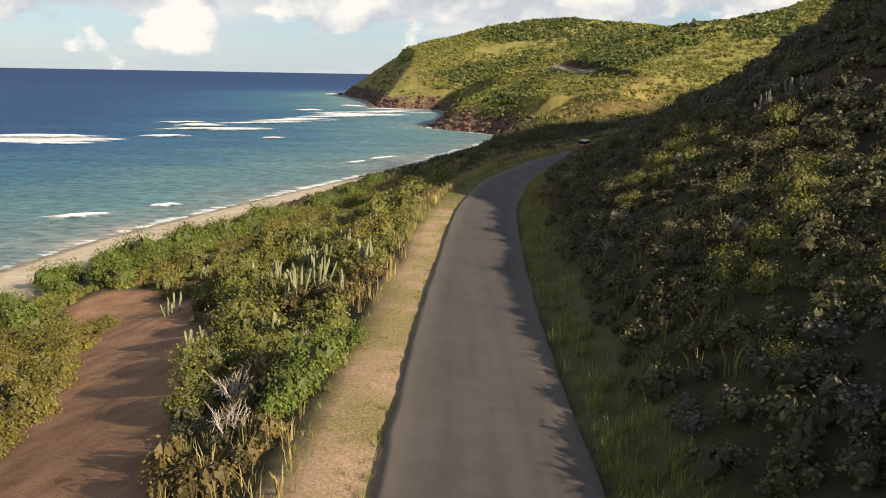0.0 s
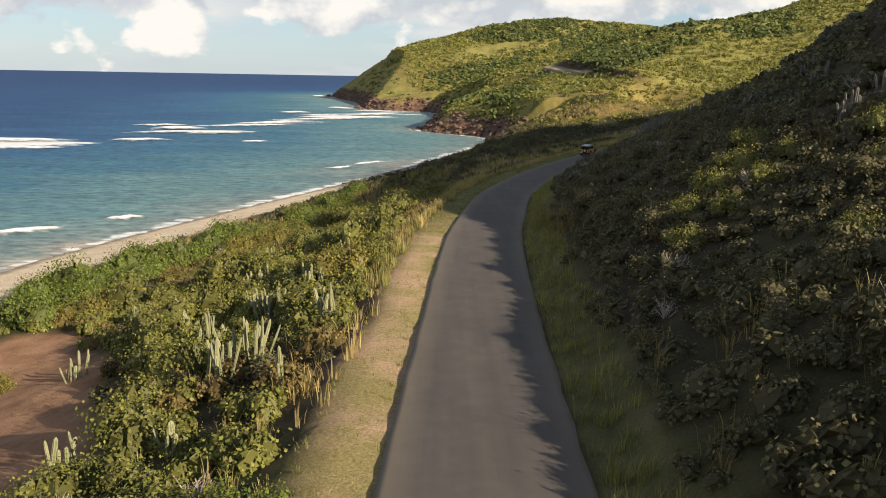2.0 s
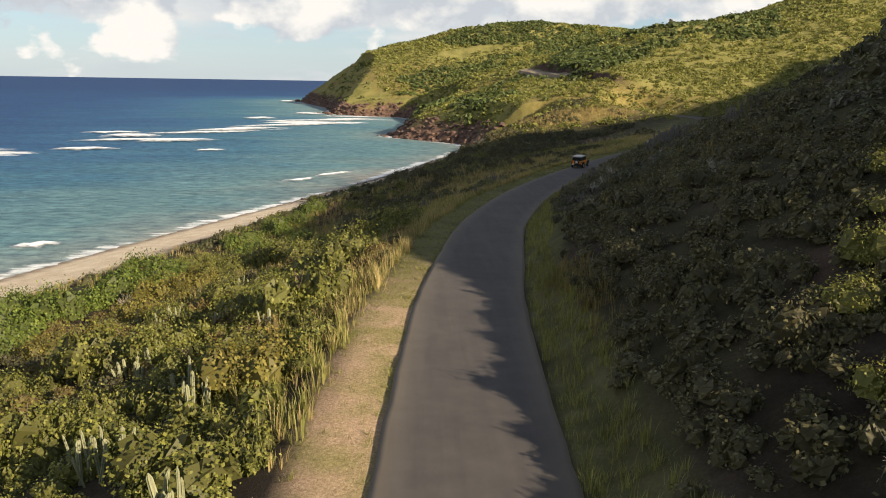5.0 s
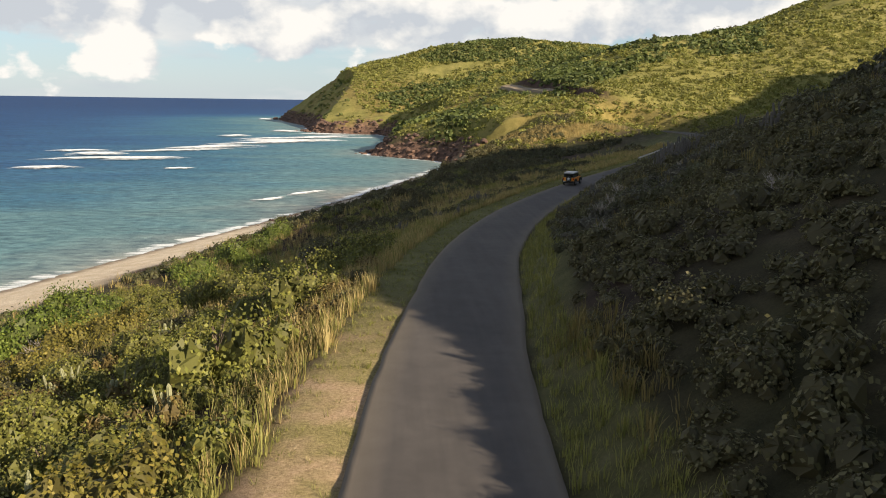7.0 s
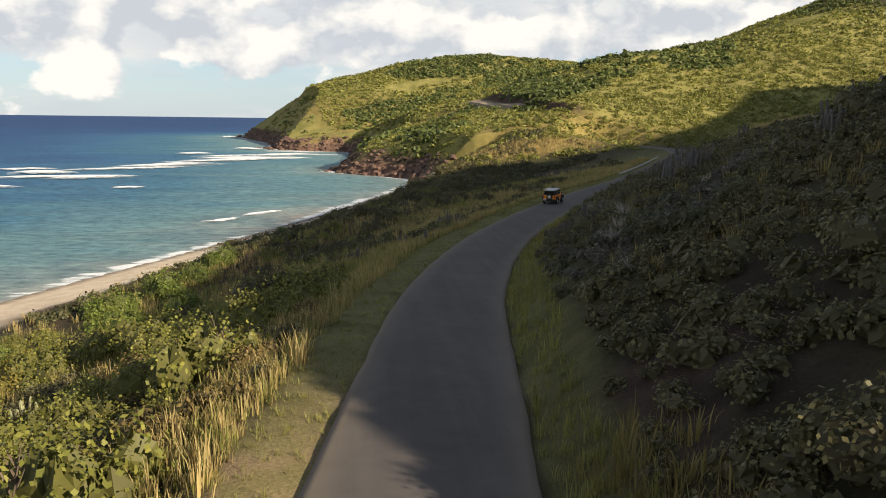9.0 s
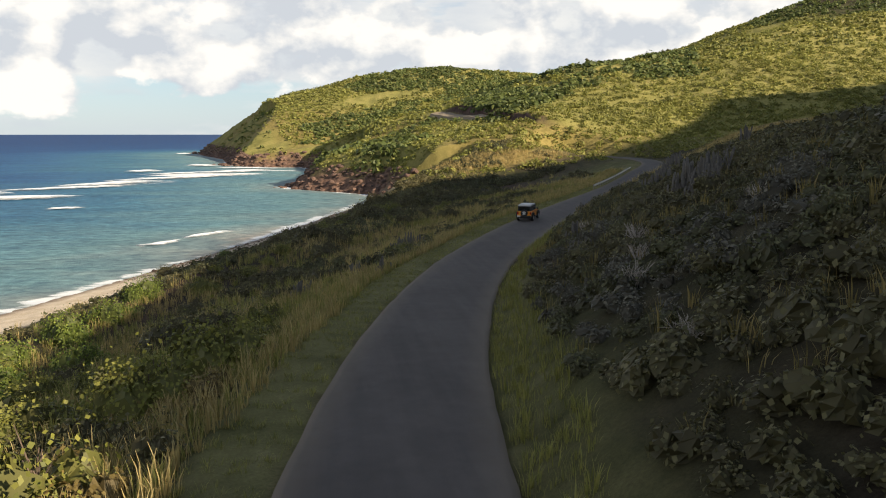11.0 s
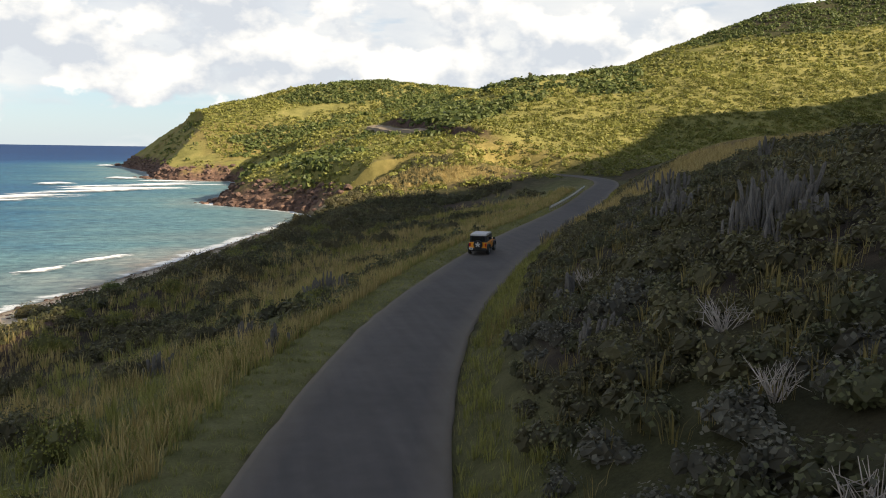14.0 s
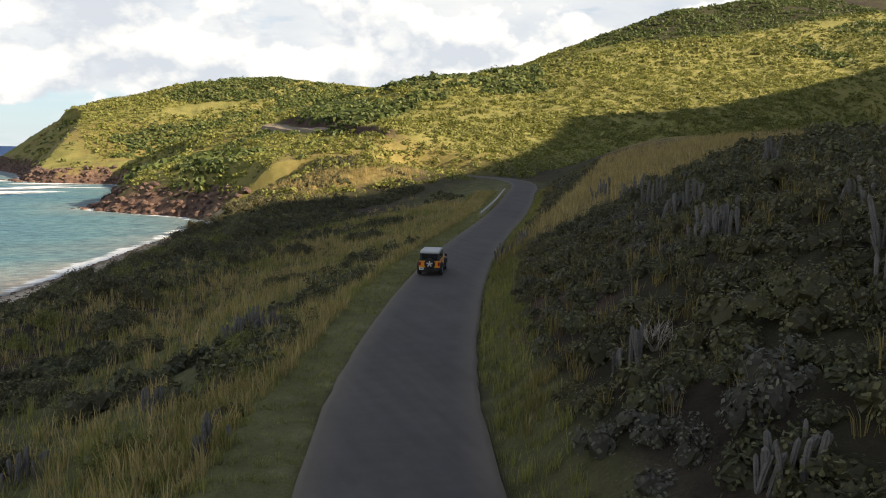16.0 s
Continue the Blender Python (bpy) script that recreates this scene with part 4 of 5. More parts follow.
# columnar cacti of the lit slope: x, y, stems, height, spread
CACTI_LIT = ((-7.0, 49.5, 22, 2.6, 1.5), (-3.7, 55, 8, 2.0, 0.6), (-4.1, 45.5, 6, 1.7, 0.5), (-8.1, 69.6, 8, 1.6, 0.9), (-10.5, 57, 14, 2.0, 1.1), (-14, 62, 12, 1.6, 1.2), (-12, 75, 9, 1.5, 1.0), (-16, 70, 10, 1.6, 1.1),
                      (-8.5, 62, 13, 2.0, 1.0), (-6.2, 66, 7, 1.7, 0.6), (-19, 60, 7, 1.6, 0.8), (-9, 82, 7, 1.5, 0.8), (-14, 88, 8, 1.5, 0.9), (-7, 42, 5, 1.5, 0.6), (-12, 44, 5, 1.6, 0.5), (-21, 74, 7, 1.5, 1.0), (-11, 96, 6, 1.4, 0.8), (-5, 76, 6, 1.5, 0.6))
TAKEN = [(c[0] + 0.3, c[1] - 0.9, 0.55 + 0.5 * c[4]) for c in CACTI_LIT]


def put_bush(kind, x, y, s, gap=0.62):
    if len(TAKEN) >= 322 or any((x - u) ** 2 + (y - v) ** 2 < (gap * (s + q)) ** 2 for u, v, q in TAKEN):
        return
    TAKEN.append((x, y, s))
    src = BUSHES[kind][RNG.randint(len(BUSHES[kind]))]
    m = pose(x, y, ground_z(x, y) - 0.08, 0, 0, RNG.rand() * 360) @ Matrix.Diagonal((s, s, s * (1.0 + 0.4 * RNG.rand()), 1))
    ob = copy_thing(src, m)
    ob.matrix_basis = m


for x, y, s in ((-34, 92, 1.7), (-31, 97, 1.6), (-37, 90, 1.3), (-29, 103, 1.5), (-28, 92, 1.2), (-40, 84, 1.2), (-37.5, 79, 0.9), (-41, 75, 0.8), (-25, 108, 1.4), (-33, 104, 1.2), (-23, 114, 1.3), (-26, 119, 1.2),
                (-13, 118, 1.0), (-15, 122, 1.1), (-17, 128, 1.2), (-11, 126, 1.0), (-19, 135, 1.3), (-16, 140, 1.2), (-14, 147, 1.1), (-12.5, 154, 1.0), (-2.9, 31, 0.75), (-3.4, 28.5, 0.6), (-2.6, 34, 0.5)):
    put_bush("sea", x, y, s * 1.15, 0.3)
for x, y, s in ((-25, 56, 1.3), (-28, 60, 1.4), (-23, 50, 1.3), (-27, 51, 1.5), (-21, 45, 1.2), (-24.5, 45, 1.3), (-19, 39, 1.2), (-22.5, 39, 1.3), (-30, 55, 1.4), (-17.5, 34, 1.0), (-20, 33, 1.2), (-26, 63, 1.1)):
    put_bush("yellow", x, y, s, 0.4)
for x, y, s in ((-9, 44, 1.3), (-10, 40, 1.2), (-8.6, 36, 1.1), (-10.6, 48, 1.2), (-10, 53, 1.3), (-12.5, 56, 1.3), (-8, 32, 1.0), (-13, 60, 1.4), (-7, 39, 0.9)):
    put_bush("olive", x, y, s, 0.3)
bx, by, bd, bs = sample(1500, -46, 4, 20, 128)
ex, ey, ed, es = sample(260, -30, 40, 128, 260)
bx, by, bd, bs = [np.concatenate(q) for q in ((bx[:1300], ex), (by[:1300], ey), (bd[:1300], ed), (bs[:1300], es))]
tone = wave_noise(bx, by, 16, 131)
for x, y, d, ds, t in zip(bx, by, bd, bs, tone):
    if len(TAKEN) > (165 if y < 128 else 222):
        continue
    if d > -6.5 or ds < 21 + 3 * (y < 90) + 3 * (110 < y < 190) - 13 * (y > 190) or float(track(np.array([x]), np.array([y]))[0]) < 5.5:
        continue
    if y < 118 and (d < -7.5):
        if ds < 29:
            put_bush("sea", x, y, 0.9 + 0.5 * RNG.rand(), 0.8)
        else:
            put_bush("yellow" if t > 0.1 else "olive", x, y, 1.0 + 0.9 * RNG.rand(), 0.95)
    elif y >= 118 and ds < 30:
        put_bush("sea" if (ds < 24 and y < 200) else "olive", x, y, 0.7 + 0.6 * RNG.rand())
    elif y >= 118 and t > -0.1:
        put_bush("dark" if t > 0.1 else "olive", x, y, 0.6 + 0.6 * RNG.rand())
sx_b, sy_b, sd_b, ss_b = sample(330, -34, 34, 182, 304)
for x, y, d, ds in zip(sx_b, sy_b, sd_b, ss_b):
    if 6 < ds < 27 and d < -9 and len(TAKEN) < 262:
        put_bush("dark", x, y, 1.0 + 0.6 * RNG.rand(), 0.75)
# flat-topped shrubs on the brow that catch the sun
for x, y, s in ((15, 57.5, 0.8), (17, 60, 0.9), (19, 62, 1.0), (13.5, 53, 0.7), (16, 54.5, 0.8), (18.5, 57, 0.8), (21, 60, 0.8), (12.5, 33, 0.8), (14.5, 34.5, 0.8), (13, 30, 0.6), (16.5, 36, 0.8), (18, 39, 0.9), (20, 43, 0.9), (17, 45, 0.7), (22, 52, 1.0), (24, 56, 0.9),
                (21, 66, 0.8), (15.5, 27, 0.7), (18, 30, 0.8), (11.5, 24, 0.6), (14, 21, 0.7)):
    put_bush("olive", x, y, s, 0.4)
hx, hy, hd, hs = sample(150, 8, 50, 14, 180)
for x, y, d in zip(hx, hy, hd):
    if 6.5 < d < 40 and not (abs((x - 66) * 0.80 - (y - 196) * 0.6 - 9) < 13 and y > 160):
        put_bush("dark", x, y, 0.4 + 0.45 * RNG.rand())
for group in BUSHES.values():
    for src in group:
        for o in (*src.children_recursive, src):
            bpy.data.objects.remove(o)


# ---- cacti and dead wood ----
def cactus_stem(h, r, rng, sides=7, levels=7):
    """A ribbed column with a rounded tip."""
    bm = bmesh.new()
    rings = []
    bx, by = rng.normal() * 0.05 * h, rng.normal() * 0.05 * h
    for j in range(levels):
        f = j / (levels - 1)
        z = h * (1 - (1 - f) ** 1.5)
        rr = r * (0.82 + 0.18 * math.sin(f * 2.6)) * (math.sqrt(max(0.02, 1 - max(0, f - 0.7) ** 2 / 0.095)))
        ring = []
        for i in range(sides * 2):
            a = math.pi * i / sides
            q = rr * (1.0 if i % 2 == 0 else 0.74)
            ring.append(bm.verts.new((math.cos(a) * q + bx * f * f, math.sin(a) * q + by * f * f, z)))
        rings.append(ring)
    for a, b in zip(rings, rings[1:]):
        for i in range(sides * 2):
            k = (i + 1) % (sides * 2)
            bm.faces.new((a[i], a[k], b[k], b[i]))
    bm.faces.new(rings[-1])
    me = bpy.data.meshes.new("stem")
    bm.to_mesh(me)
    bm.free()
    return me


STEMS = [cactus_stem(1.0, 0.055 + 0.012 * k, RNG) for k in range(5)]
# copies of the stems for shaded ground, in the darkened skin
STEMS_SHADED = [me.copy() for me in STEMS]
for me in STEMS:
    me.materials.append(CACTUS)
for me in STEMS_SHADED:
    me.materials.append(CACTUS_SHADED)


def cactus(x, y, stems, height, spread, grey=False):
    root = new("columnar_cactus")
    root.location = (x, y, ground_z(x, y) - 0.05)
    tagged(root, "clump of columnar cactus stems in shade, skin colour darkened for it" if grey else "clump of pale columnar cactus stems among slope scrub", "cactus", "columnar cacti")
    for i in range(int(stems * (1.7 if grey else 1.25))):
        a, q = RNG.rand() * 6.283, spread * math.sqrt(RNG.rand())
        lean = 14 * q / spread
        ob = new("stem", (STEMS_SHADED if grey else STEMS)[RNG.randint(5)])
        ob.parent = root
        h = height * (0.5 + 0.55 * RNG.rand()) * (1 - 0.25 * q / spread)
        gx_, gy_ = math.cos(a) * q, math.sin(a) * q
        dz = ground_z(x + gx_, y + gy_) - ground_z(x, y)
        ob.matrix_basis = pose(gx_, gy_, dz, -math.sin(a) * lean + RNG.normal() * 4, math.cos(a) * lean + RNG.normal() * 4, RNG.rand() * 360) @ Matrix.Diagonal((0.95, 0.95, h, 1))
    return root


for x, y, n, h, s in CACTI_LIT:
    cactus(x, y, n, h * 1.2, s)
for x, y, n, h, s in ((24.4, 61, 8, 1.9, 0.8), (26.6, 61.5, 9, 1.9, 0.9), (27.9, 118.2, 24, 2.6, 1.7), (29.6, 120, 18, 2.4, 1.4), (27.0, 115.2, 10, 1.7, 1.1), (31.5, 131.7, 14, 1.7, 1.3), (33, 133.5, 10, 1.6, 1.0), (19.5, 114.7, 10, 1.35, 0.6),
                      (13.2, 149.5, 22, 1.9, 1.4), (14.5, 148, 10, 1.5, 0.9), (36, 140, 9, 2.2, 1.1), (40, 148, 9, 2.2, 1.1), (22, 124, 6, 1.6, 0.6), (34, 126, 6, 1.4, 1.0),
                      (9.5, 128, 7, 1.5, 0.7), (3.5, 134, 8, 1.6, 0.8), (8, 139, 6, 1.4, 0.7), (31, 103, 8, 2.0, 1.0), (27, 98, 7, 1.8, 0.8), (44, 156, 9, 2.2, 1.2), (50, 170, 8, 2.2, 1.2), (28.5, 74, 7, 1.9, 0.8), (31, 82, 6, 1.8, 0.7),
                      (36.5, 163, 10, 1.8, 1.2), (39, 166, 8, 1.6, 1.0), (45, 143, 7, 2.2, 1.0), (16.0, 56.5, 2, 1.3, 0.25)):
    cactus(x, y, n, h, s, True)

DEAD = [twigs(26, 1.1, 1.0, RNG, 0.022) for _ in range(3)]
for x, y, s in ((12.1, 50.4, 0.9), (14.5, 38, 0.8), (23.2, 124.2, 1.0), (-22.5, 104, 1.5), (-5.5, 33, 1.0), (-6, 30.5, 1.2), (-5.2, 27, 1.1), (-4.6, 36.5, 0.8), (16.9, 100, 1.0), (17.8, 57.2, 1.0), (10.5, 46, 0.7), (21, 110, 0.9), (19, 105, 0.8), (15, 92, 0.8), (27, 66, 0.9), (-9, 38, 0.8), (20, 82, 0.8), (24, 104, 0.8)):
    v, f = DEAD[RNG.randint(3)]
    ob = mesh_object("dead_shrub", v, f, TWIG)
    ob.matrix_basis = pose(x, y, ground_z(x, y) - 0.04, 0, 0, RNG.rand() * 360) @ Matrix.Scale(s, 4)
    tagged(ob, "leafless bleached shrub with forked dry twigs", "dead shrub", "dead shrubs")


# ---- rocks along the shore ----
def boulder(r, rng):
    bm = bmesh.new()
    bmesh.ops.create_icosphere(bm, subdivisions=2, radius=r)
    o = Vector((rng.rand() * 50, rng.rand() * 50, 0))
    for v in bm.verts:
        v.co *= 1 + 0.45 * noise.noise(v.co / r * 1.1 + o) + 0.2 * noise.noise(v.co / r * 2.7 + o)
        v.co.z *= 0.7
    v = np.array([q.co[:] for q in bm.verts])
    f = np.array([[q.index for q in p.verts] for p in bm.faces])
    bm.free()
    return v, f


STONES = [boulder(1.0, RNG) for _ in range(5)]
for k, (x, y, s) in enumerate(((-10.5, 374, 1.3), (-12, 379, 1.0), (-9, 383, 1.6), (-6, 367, 1.4), (-1, 362, 1.5), (4, 356, 1.2), (10, 350, 1.3), (-14, 377, 0.7), (-57, 576, 2.2), (-60, 584, 1.8), (-55, 568, 2.0), (-65, 590, 1.2), (-70, 578, 1.3), (-116, 838, 3.0), (-122, 842, 1.6), (15, 345, 1.0), (-8, 388, 1.4), (-48, 566, 1.8))):
    v, f = STONES[k % 5]
    ob = mesh_object("boulder", v, f, ROCK, smooth=False)
    ob.matrix_basis = pose(x, y, max(ground_z(x, y), -0.3) + 0.15 * s, 0, 0, k * 47) @ Matrix.Scale(s, 4)
    tagged(ob, "dark weathered boulder awash at the foot of the point", "boulder", "boulders at the waterline")
x, y, d, ds = sample(30000, -130, 40, 325, 850)
a, b = pick((ds > -1.5) & (ds < 9), x, y)
strew("rocky_shore", [(v * 0.9, f) for v, f in STONES], a, b, 0.5 + 1.3 * RNG.rand(len(a)) ** 2, ROCK, "broken brown rocks along the foot of the cliffs", "rocks", sink=0.2)
x, y, d, ds = sample(60000, -36, 28, 186, 320)
a, b = pick((ds > 0.8) & (ds < 6.0), x, y)
a, b = a[:700], b[:700]
strew("cobble_beach", STONES[:3], a, b, 0.08 + 0.22 * RNG.rand(len(a)) ** 2, ROCK, "grey cobbles on the narrow end of the beach", "stones", sink=0.02)


# ---- small trees on the skyline ----
def small_tree(x, y, h):
    root = new("tree")
    root.location = (x, y, ground_z(x, y) - 0.1)
    tagged(root, "small dark tree standing on the ridge line", "tree", "trees on the ridge")
    bm = bmesh.new()
    bmesh.ops.create_cone(bm, segments=8, radius1=0.16, radius2=0.07, depth=h * 0.7, cap_ends=True, matrix=pose(0, 0, h * 0.35))
    for k in range(4):
        bmesh.ops.create_cone(bm, segments=6, radius1=0.07, radius2=0.03, depth=h * 0.4, cap_ends=True, matrix=pose(0, 0, h * 0.6, 0, 0, 90 * k) @ pose(0, 0, 0, 38, 0, 0) @ pose(0, 0, h * 0.2))
    part("trunk", bm, BARK, root)
    lobes = [(math.cos(k * 1.7) * h * 0.22, math.sin(k * 1.7) * h * 0.22, h * (0.45 + 0.13 * (k % 3)), h * 0.26, h * 0.28) for k in range(6)]
    v, f = leaf_cloud(lobes, 420, 0.28, RNG, 0.5)
    mesh_object("crown", v, f, LEAF_HILL, root)


for x, y, h in ((131.6, 446, 2.6), (174, 455, 2.4), (177, 456, 2.7), (180, 456.5, 2.3)):
    small_tree(x, y, h)


# ---- guard rail at the bend ----
RAIL = plain("weathered_rail", (0.55, 0.52, 0.46), 0.5, 0.3, vary=0.2)
RAIL_POST = plain("rail_post", (0.3, 0.27, 0.23), 0.8, vary=0.25)


def guard_rail(y0, y1):
    root = new("guard_rail")
    i0, i1 = [int(np.abs(LINE[:, 1] - v).argmin()) for v in (y0, y1)]
    pts = []
    for i in range(i0, i1 + 1):
        side = np.array([LINE_DIR[i, 1], -LINE_DIR[i, 0]])
        pts.append((*(LINE[i, :2] - side * (ROAD_HALF + 0.5)), LINE[i, 2]))
    root.location = pts[0]
    o = Vector(pts[0])
    bm = bmesh.new()
    prof = [(0.0, 0.42), (0.05, 0.48), (0.05, 0.54), (0.0, 0.58), (0.05, 0.62), (0.05, 0.68), (0.0, 0.74), (-0.02, 0.74), (-0.02, 0.42)]
    rings = []
    for i, p in enumerate(pts):
        k = i0 + i
        side = Vector((LINE_DIR[k, 1], -LINE_DIR[k, 0], 0))
        rings.append([bm.verts.new(Vector(p) - o + side * (u + 0.1) + Vector((0, 0, w))) for u, w in prof])
    for a, b in zip(rings, rings[1:]):
        for j in range(len(prof)):
            q = (j + 1) % len(prof)
            bm.faces.new((a[j], a[q], b[q], b[j]))
    bm.faces.new(rings[0]); bm.faces.new(rings[-1][::-1])
    part("rail", bm, RAIL, root, "pale weathered steel rail")
    post_mesh = None
    for i in range(0, len(pts), 2):
        if post_mesh is None:
            bm = bmesh.new()
            bmesh.ops.create_cube(bm, size=1, matrix=Matrix.Translation((0, 0, 0.2)) @ Matrix.Diagonal((0.12, 0.14, 1.2, 1)))
            bmesh.ops.bevel(bm, geom=bm.edges[:], offset=0.015, segments=1)
            ob = part("post", bm, RAIL_POST, root)
            post_mesh = ob.data
        else:
            ob = new("post", post_mesh)
            ob.parent = root
        ob.location = Vector(pts[i]) - o
    return tagged(root, "low pale guard rail on posts along the bend", "guard rail")


guard_rail(203, 243)

# ---- the off-road car ----
PAINT = plain("orange_yellow_paint", (0.85, 0.33, 0.02), 0.28, 0.0, 0.5, vary=0.06, scale=2.0)
ROOF = plain("light_grey_hardtop", (0.5, 0.48, 0.45), 0.5, vary=0.1)
BLACK = plain("black_plastic", (0.02, 0.02, 0.021), 0.6, vary=0.2)
RUBBER = plain("tyre_rubber", (0.022, 0.021, 0.02), 0.85, vary=0.25)
ALLOY = plain("silver_alloy", (0.62, 0.62, 0.63), 0.3, 0.8, vary=0.1)
TAIL = plain("red_tail_lens", (0.45, 0.012, 0.01), 0.25, vary=0.1)
PLATE = plain("white_plate", (0.75, 0.74, 0.7), 0.4, vary=0.05)
GLASS, _, _, gb = material("dark_window_glass", 0.05, 0.0, 0.6)
gb.inputs["Base Color"].default_value = (0.012, 0.014, 0.016, 1)


def box_bm(sx_, sy_, sz_, at=(0, 0, 0), bev=0.03, taper=1.0, bm=None):
    bm = bm or bmesh.new()
    t = bmesh.new()
    bmesh.ops.create_cube(t, size=1)
    for v in t.verts:
        k = taper if v.co.z > 0 else 1.0
        v.co = Vector((v.co.x * sx_ * k, v.co.y * sy_ * k, v.co.z * sz_))
    if bev:
        bmesh.ops.bevel(t, geom=t.edges[:], offset=bev, segments=2, affect="EDGES")
    bmesh.ops.translate(t, verts=t.verts, vec=at)
    me = bpy.data.meshes.new("tmp")
    t.to_mesh(me); t.free()
    bm.from_mesh(me)
    bpy.data.meshes.remove(me)
    return bm


def wheel_parts(root, x, y, z, name, turn=0.0, r=0.4, w=0.26):
    """A tyre with a spoked rim. turn: 90 lays the axle along the car."""
    bm = bmesh.new()
    prof = [(r * 0.62, w / 2), (r * 0.9, w / 2), (r, w * 0.36), (r, -w * 0.36), (r * 0.9, -w / 2), (r * 0.62, -w / 2)]
    n = 28
    rings = [[bm.verts.new((u, math.cos(a) * q * (1.0 if 1 < j < 4 and i % 2 else 0.985), math.sin(a) * q * (1.0 if 1 < j < 4 and i % 2 else 0.985))) for j, (q, u) in enumerate(prof)] for i, a in enumerate(2 * math.pi * k / n for k in range(n))]
    for a, b in zip(rings, rings[1:] + rings[:1]):
        for j in range(len(prof)):
            k = (j + 1) % len(prof)
            bm.faces.new((a[j], a[k], b[k], b[j]))
    wheel = part(name, bm, RUBBER, root, "black off-road tyre", True)
    wheel.matrix_basis = pose(x, y, z, 0, 0, turn)
    bm = bmesh.new()
    bmesh.ops.create_cone(bm, segments=24, radius1=r * 0.62, radius2=r * 0.62, depth=w * 0.5, cap_ends=True, matrix=pose(0, 0, 0, 0, 90, 0))
    part("rim_well", bm, BLACK, wheel)
    bm = bmesh.new()
    for s in (-1, 1):
        for k in range(5):
            box_bm(0.04, r * 0.3, r * 0.56, (0, 0, 0), 0.012, 0.8, bm)
            bmesh.ops.transform(bm, matrix=pose(s * w * 0.42, 0, 0, 72 * k, 0, 0) @ Matrix.Translation((0, 0, r * 0.32)), verts=list(bm.verts)[len(bm.verts) - BOXV:])
        bmesh.ops.create_cone(bm, segments=14, radius1=r * 0.16, radius2=r * 0.14, depth=0.05, cap_ends=True, matrix=pose(s * w * 0.42, 0, 0, 0, 90, 0))
    bm.verts.ensure_lookup_table()
    part("rim", bm, ALLOY, wheel, "silver five-spoke rim")
    return wheel


_t = box_bm(1, 1, 1, bev=0.02)
BOXV = len(_t.verts)
_t.free()


def hull(profile, half_width, taper_z, tuck, bm=None):
    """A body extruded across from a side outline (y, z); it narrows above taper_z."""
    bm = bm or bmesh.new()
    sides = []
    for s in (-1, 1):
        sides.append([bm.verts.new((s * (half_width - tuck * max(0, z - taper_z)), y, z)) for y, z in profile])
    n = len(profile)
    for i in range(n):
        k = (i + 1) % n
        bm.faces.new((sides[0][i], sides[0][k], sides[1][k], sides[1][i]))
    bm.faces.new(sides[0][::-1]); bm.faces.new(sides[1])
    bmesh.ops.recalc_face_normals(bm, faces=bm.faces)
    bmesh.ops.bevel(bm, geom=bm.edges[:], offset=0.03, segments=2, affect="EDGES")
    return bm


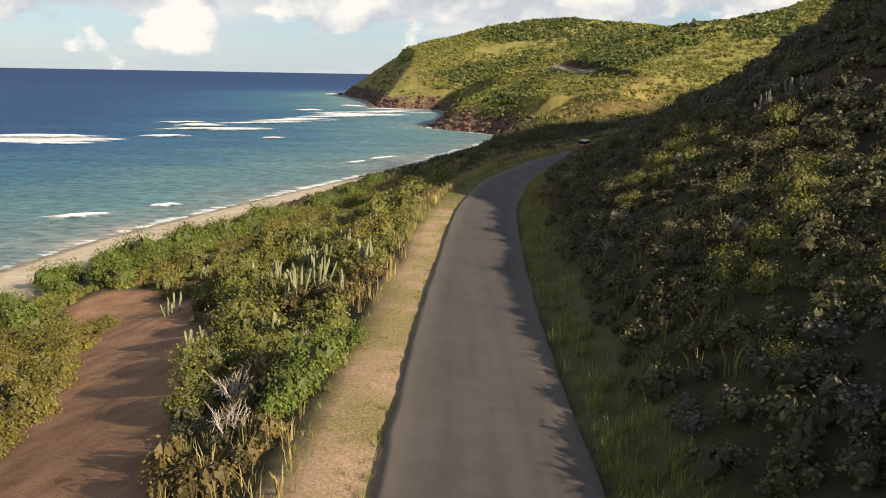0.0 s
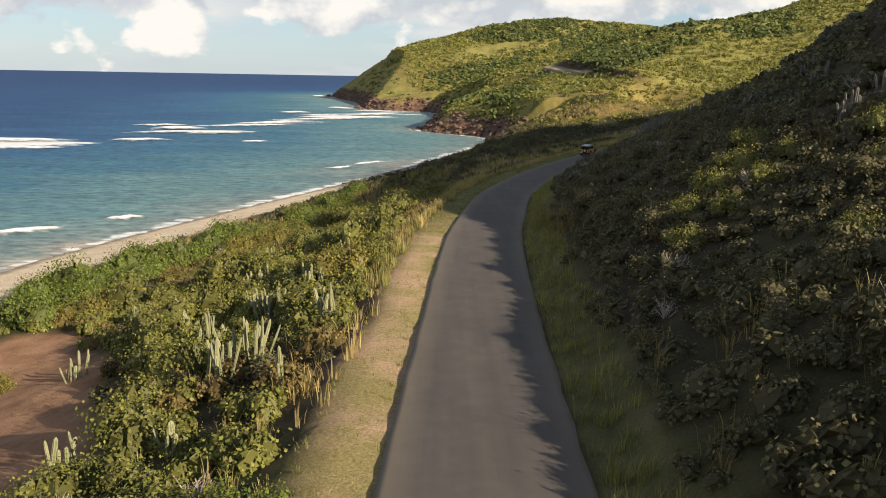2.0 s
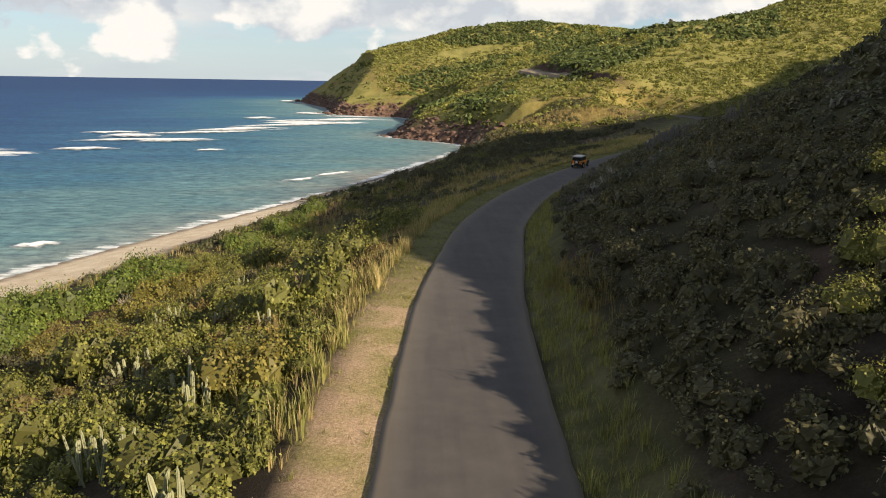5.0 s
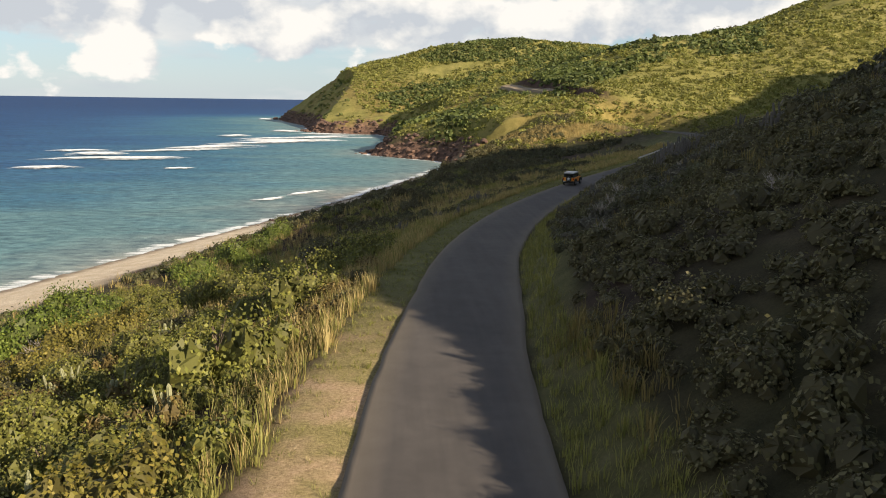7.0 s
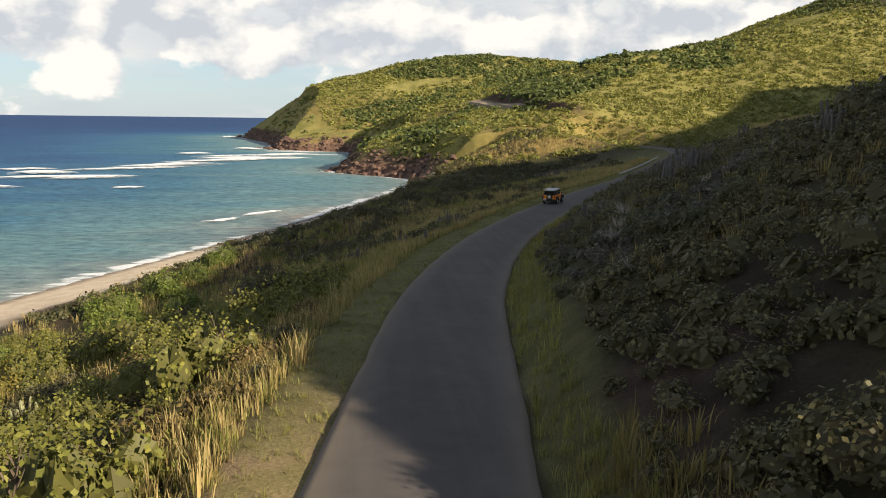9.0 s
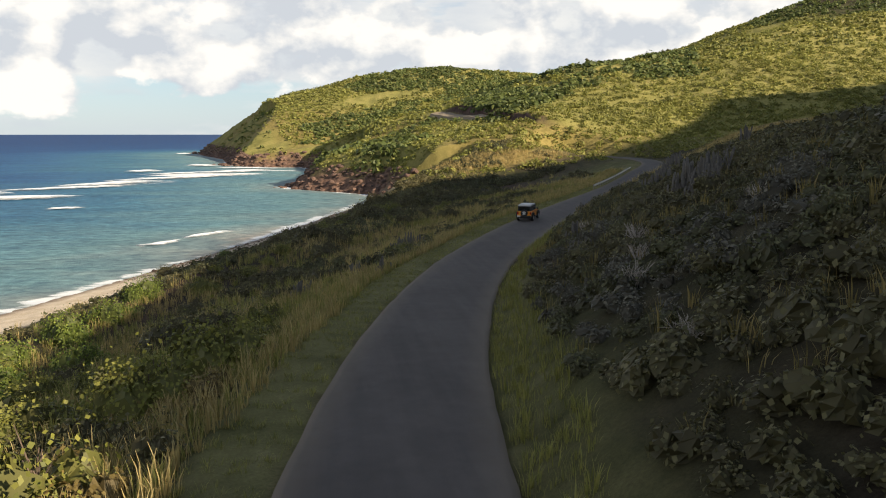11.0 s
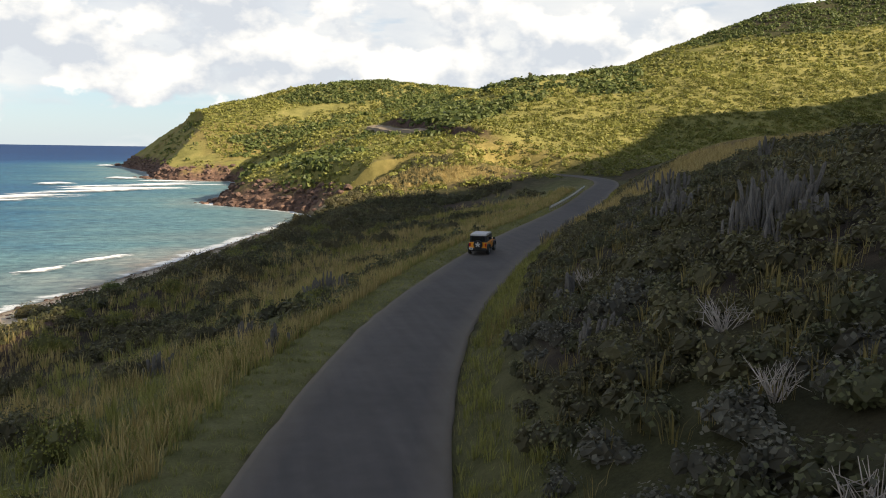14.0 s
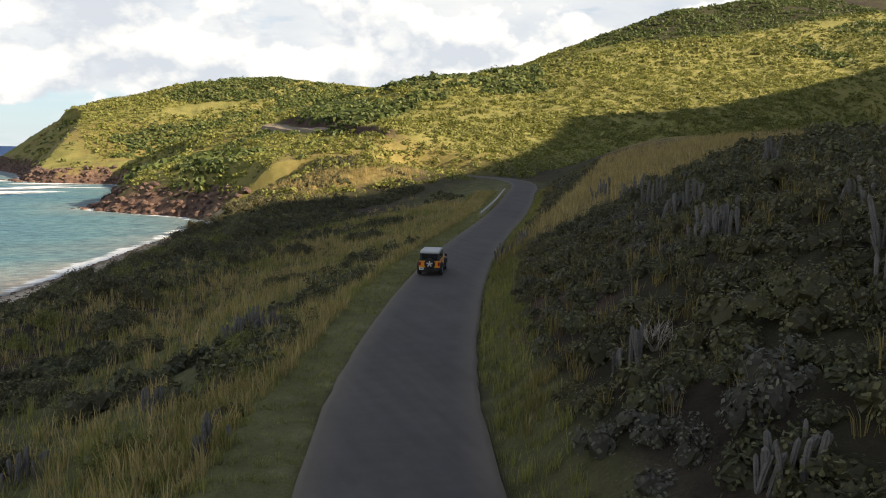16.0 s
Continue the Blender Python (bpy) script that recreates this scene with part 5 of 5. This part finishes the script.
def off_road_car(m):
    """Four-door open-air type car with hardtop; nose towards +y, rear at y = 0, wheels on z = 0."""
    car = new("off_road_car")
    tagged(car, "orange-yellow four-door off-road car with grey hardtop, parked on the road", "car")
    body = part("body", hull([(0.05, 0.5), (0.05, 1.12), (3.05, 1.14), (3.1, 1.16), (4.15, 1.06), (4.25, 1.0), (4.25, 0.55), (3.8, 0.5), (3.0, 0.45), (1.2, 0.45)], 0.79, 0.6, 0.02), PAINT, car, "orange-yellow painted body")
    part("underbody", box_bm(1.3, 3.9, 0.22, (0, 2.15, 0.42), 0.04), BLACK, car)
    top = part("hardtop", hull([(0.14, 1.68), (0.17, 1.8), (0.4, 1.85), (2.5, 1.85), (2.75, 1.78), (2.75, 1.7)], 0.72, 1.7, 0.1), ROOF, car, "light grey hardtop roof")
    part("cabin", hull([(0.1, 1.13), (0.16, 1.7), (2.72, 1.72), (3.0, 1.14)], 0.755, 1.13, 0.09), BLACK, car, "dark cabin pillars")
    # glass
    part("rear_window", box_bm(1.16, 0.03, 0.42, (0, 0.105, 1.42), 0.012), GLASS, car)
    part("windscreen", hull([(2.76, 1.68), (3.01, 1.18), (3.04, 1.18), (2.79, 1.68)], 0.66, 1.18, 0.06), GLASS, car)
    for s in (-1, 1):
        for y0, y1 in ((0.3, 1.0), (1.1, 1.85), (1.95, 2.72)):
            part("side_window", box_bm(0.03, y1 - y0, 0.42, (s * 0.735, (y0 + y1) / 2, 1.42), 0.012), GLASS, car)
        door = part("door", box_bm(0.03, 0.86, 0.62, (s * 0.795, 1.42, 0.8), 0.012), PAINT, car)
        part("handle", box_bm(0.04, 0.16, 0.03, (s * 0.825, 1.12, 1.0), 0.008), BLACK, door)
        door = part("door", box_bm(0.03, 0.86, 0.62, (s * 0.795, 2.38, 0.8), 0.012), PAINT, car)
        part("handle", box_bm(0.04, 0.16, 0.03, (s * 0.825, 2.08, 1.0), 0.008), BLACK, door)
        part("mirror", box_bm(0.2, 0.1, 0.2, (s * 0.93, 2.8, 1.24), 0.03), BLACK, car)
        part("tail_light", box_bm(0.14, 0.08, 0.26, (s * 0.7, 0.03, 0.92), 0.02), TAIL, car, "red square tail light")
        for y in (0.72, 3.55):
            arch = bmesh.new()
            prof = [(-0.56, 0.5), (-0.5, 0.78), (-0.3, 0.94), (0.3, 0.94), (0.5, 0.78), (0.56, 0.5), (0.47, 0.5), (0.42, 0.73), (0.26, 0.86), (-0.26, 0.86), (-0.42, 0.73), (-0.47, 0.5)]
            a_v = [[arch.verts.new((s * q, y + u, w)) for u, w in prof] for q in (0.66, 0.945)]
            for i in range(len(prof)):
                k = (i + 1) % len(prof)
                arch.faces.new((a_v[0][i], a_v[0][k], a_v[1][k], a_v[1][i]))
            for i in range(5):
                for row in a_v:
                    arch.faces.new((row[i], row[i + 1], row[10 - i], row[11 - i]))
            bmesh.ops.recalc_face_normals(arch, faces=arch.faces)
            part("fender", arch, BLACK, car, "black plastic fender flare")
            wheel_parts(car, s * 0.8, y, 0.4, "wheel")
        part("side_step", box_bm(0.14, 1.7, 0.06, (s * 0.84, 2.1, 0.42), 0.02), BLACK, car)
        part("headlight", box_bm(0.2, 0.06, 0.2, (s * 0.52, 4.27, 0.9), 0.05), PLATE, car)
    part("rear_bumper", box_bm(1.62, 0.2, 0.2, (0, -0.03, 0.55), 0.04), BLACK, car, "black rear bumper")
    part("front_bumper", box_bm(1.66, 0.24, 0.22, (0, 4.4, 0.58), 0.04), BLACK, car)
    part("tailgate", box_bm(1.1, 0.03, 0.56, (0, 0.035, 0.84), 0.012), PAINT, car)
    part("number_plate", box_bm(0.32, 0.02, 0.16, (-0.56, -0.14, 0.58), 0.004), PLATE, car, "plain white plate")
    part("bonnet", box_bm(1.3, 1.05, 0.06, (0, 3.62, 1.12), 0.02), PAINT, car)
    part("plate_bar", box_bm(0.22, 0.006, 0.05, (-0.56, -0.153, 0.58), 0), BLACK, car)
    wheel_parts(car, 0.05, -0.13, 0.95, "spare_wheel", 90, 0.39, 0.24)
    car.matrix_basis = m
    return car


i = int(np.abs(LINE[:, 1] - 157.0).argmin())
side = np.array([LINE_DIR[i, 1], -LINE_DIR[i, 0]])
q = LINE[i, :2] - side * 1.45
off_road_car(pose(q[0], q[1], LINE[i, 2] + 0.03, 0.3, 0, math.degrees(math.atan2(-LINE_DIR[i, 0], LINE_DIR[i, 1]))))
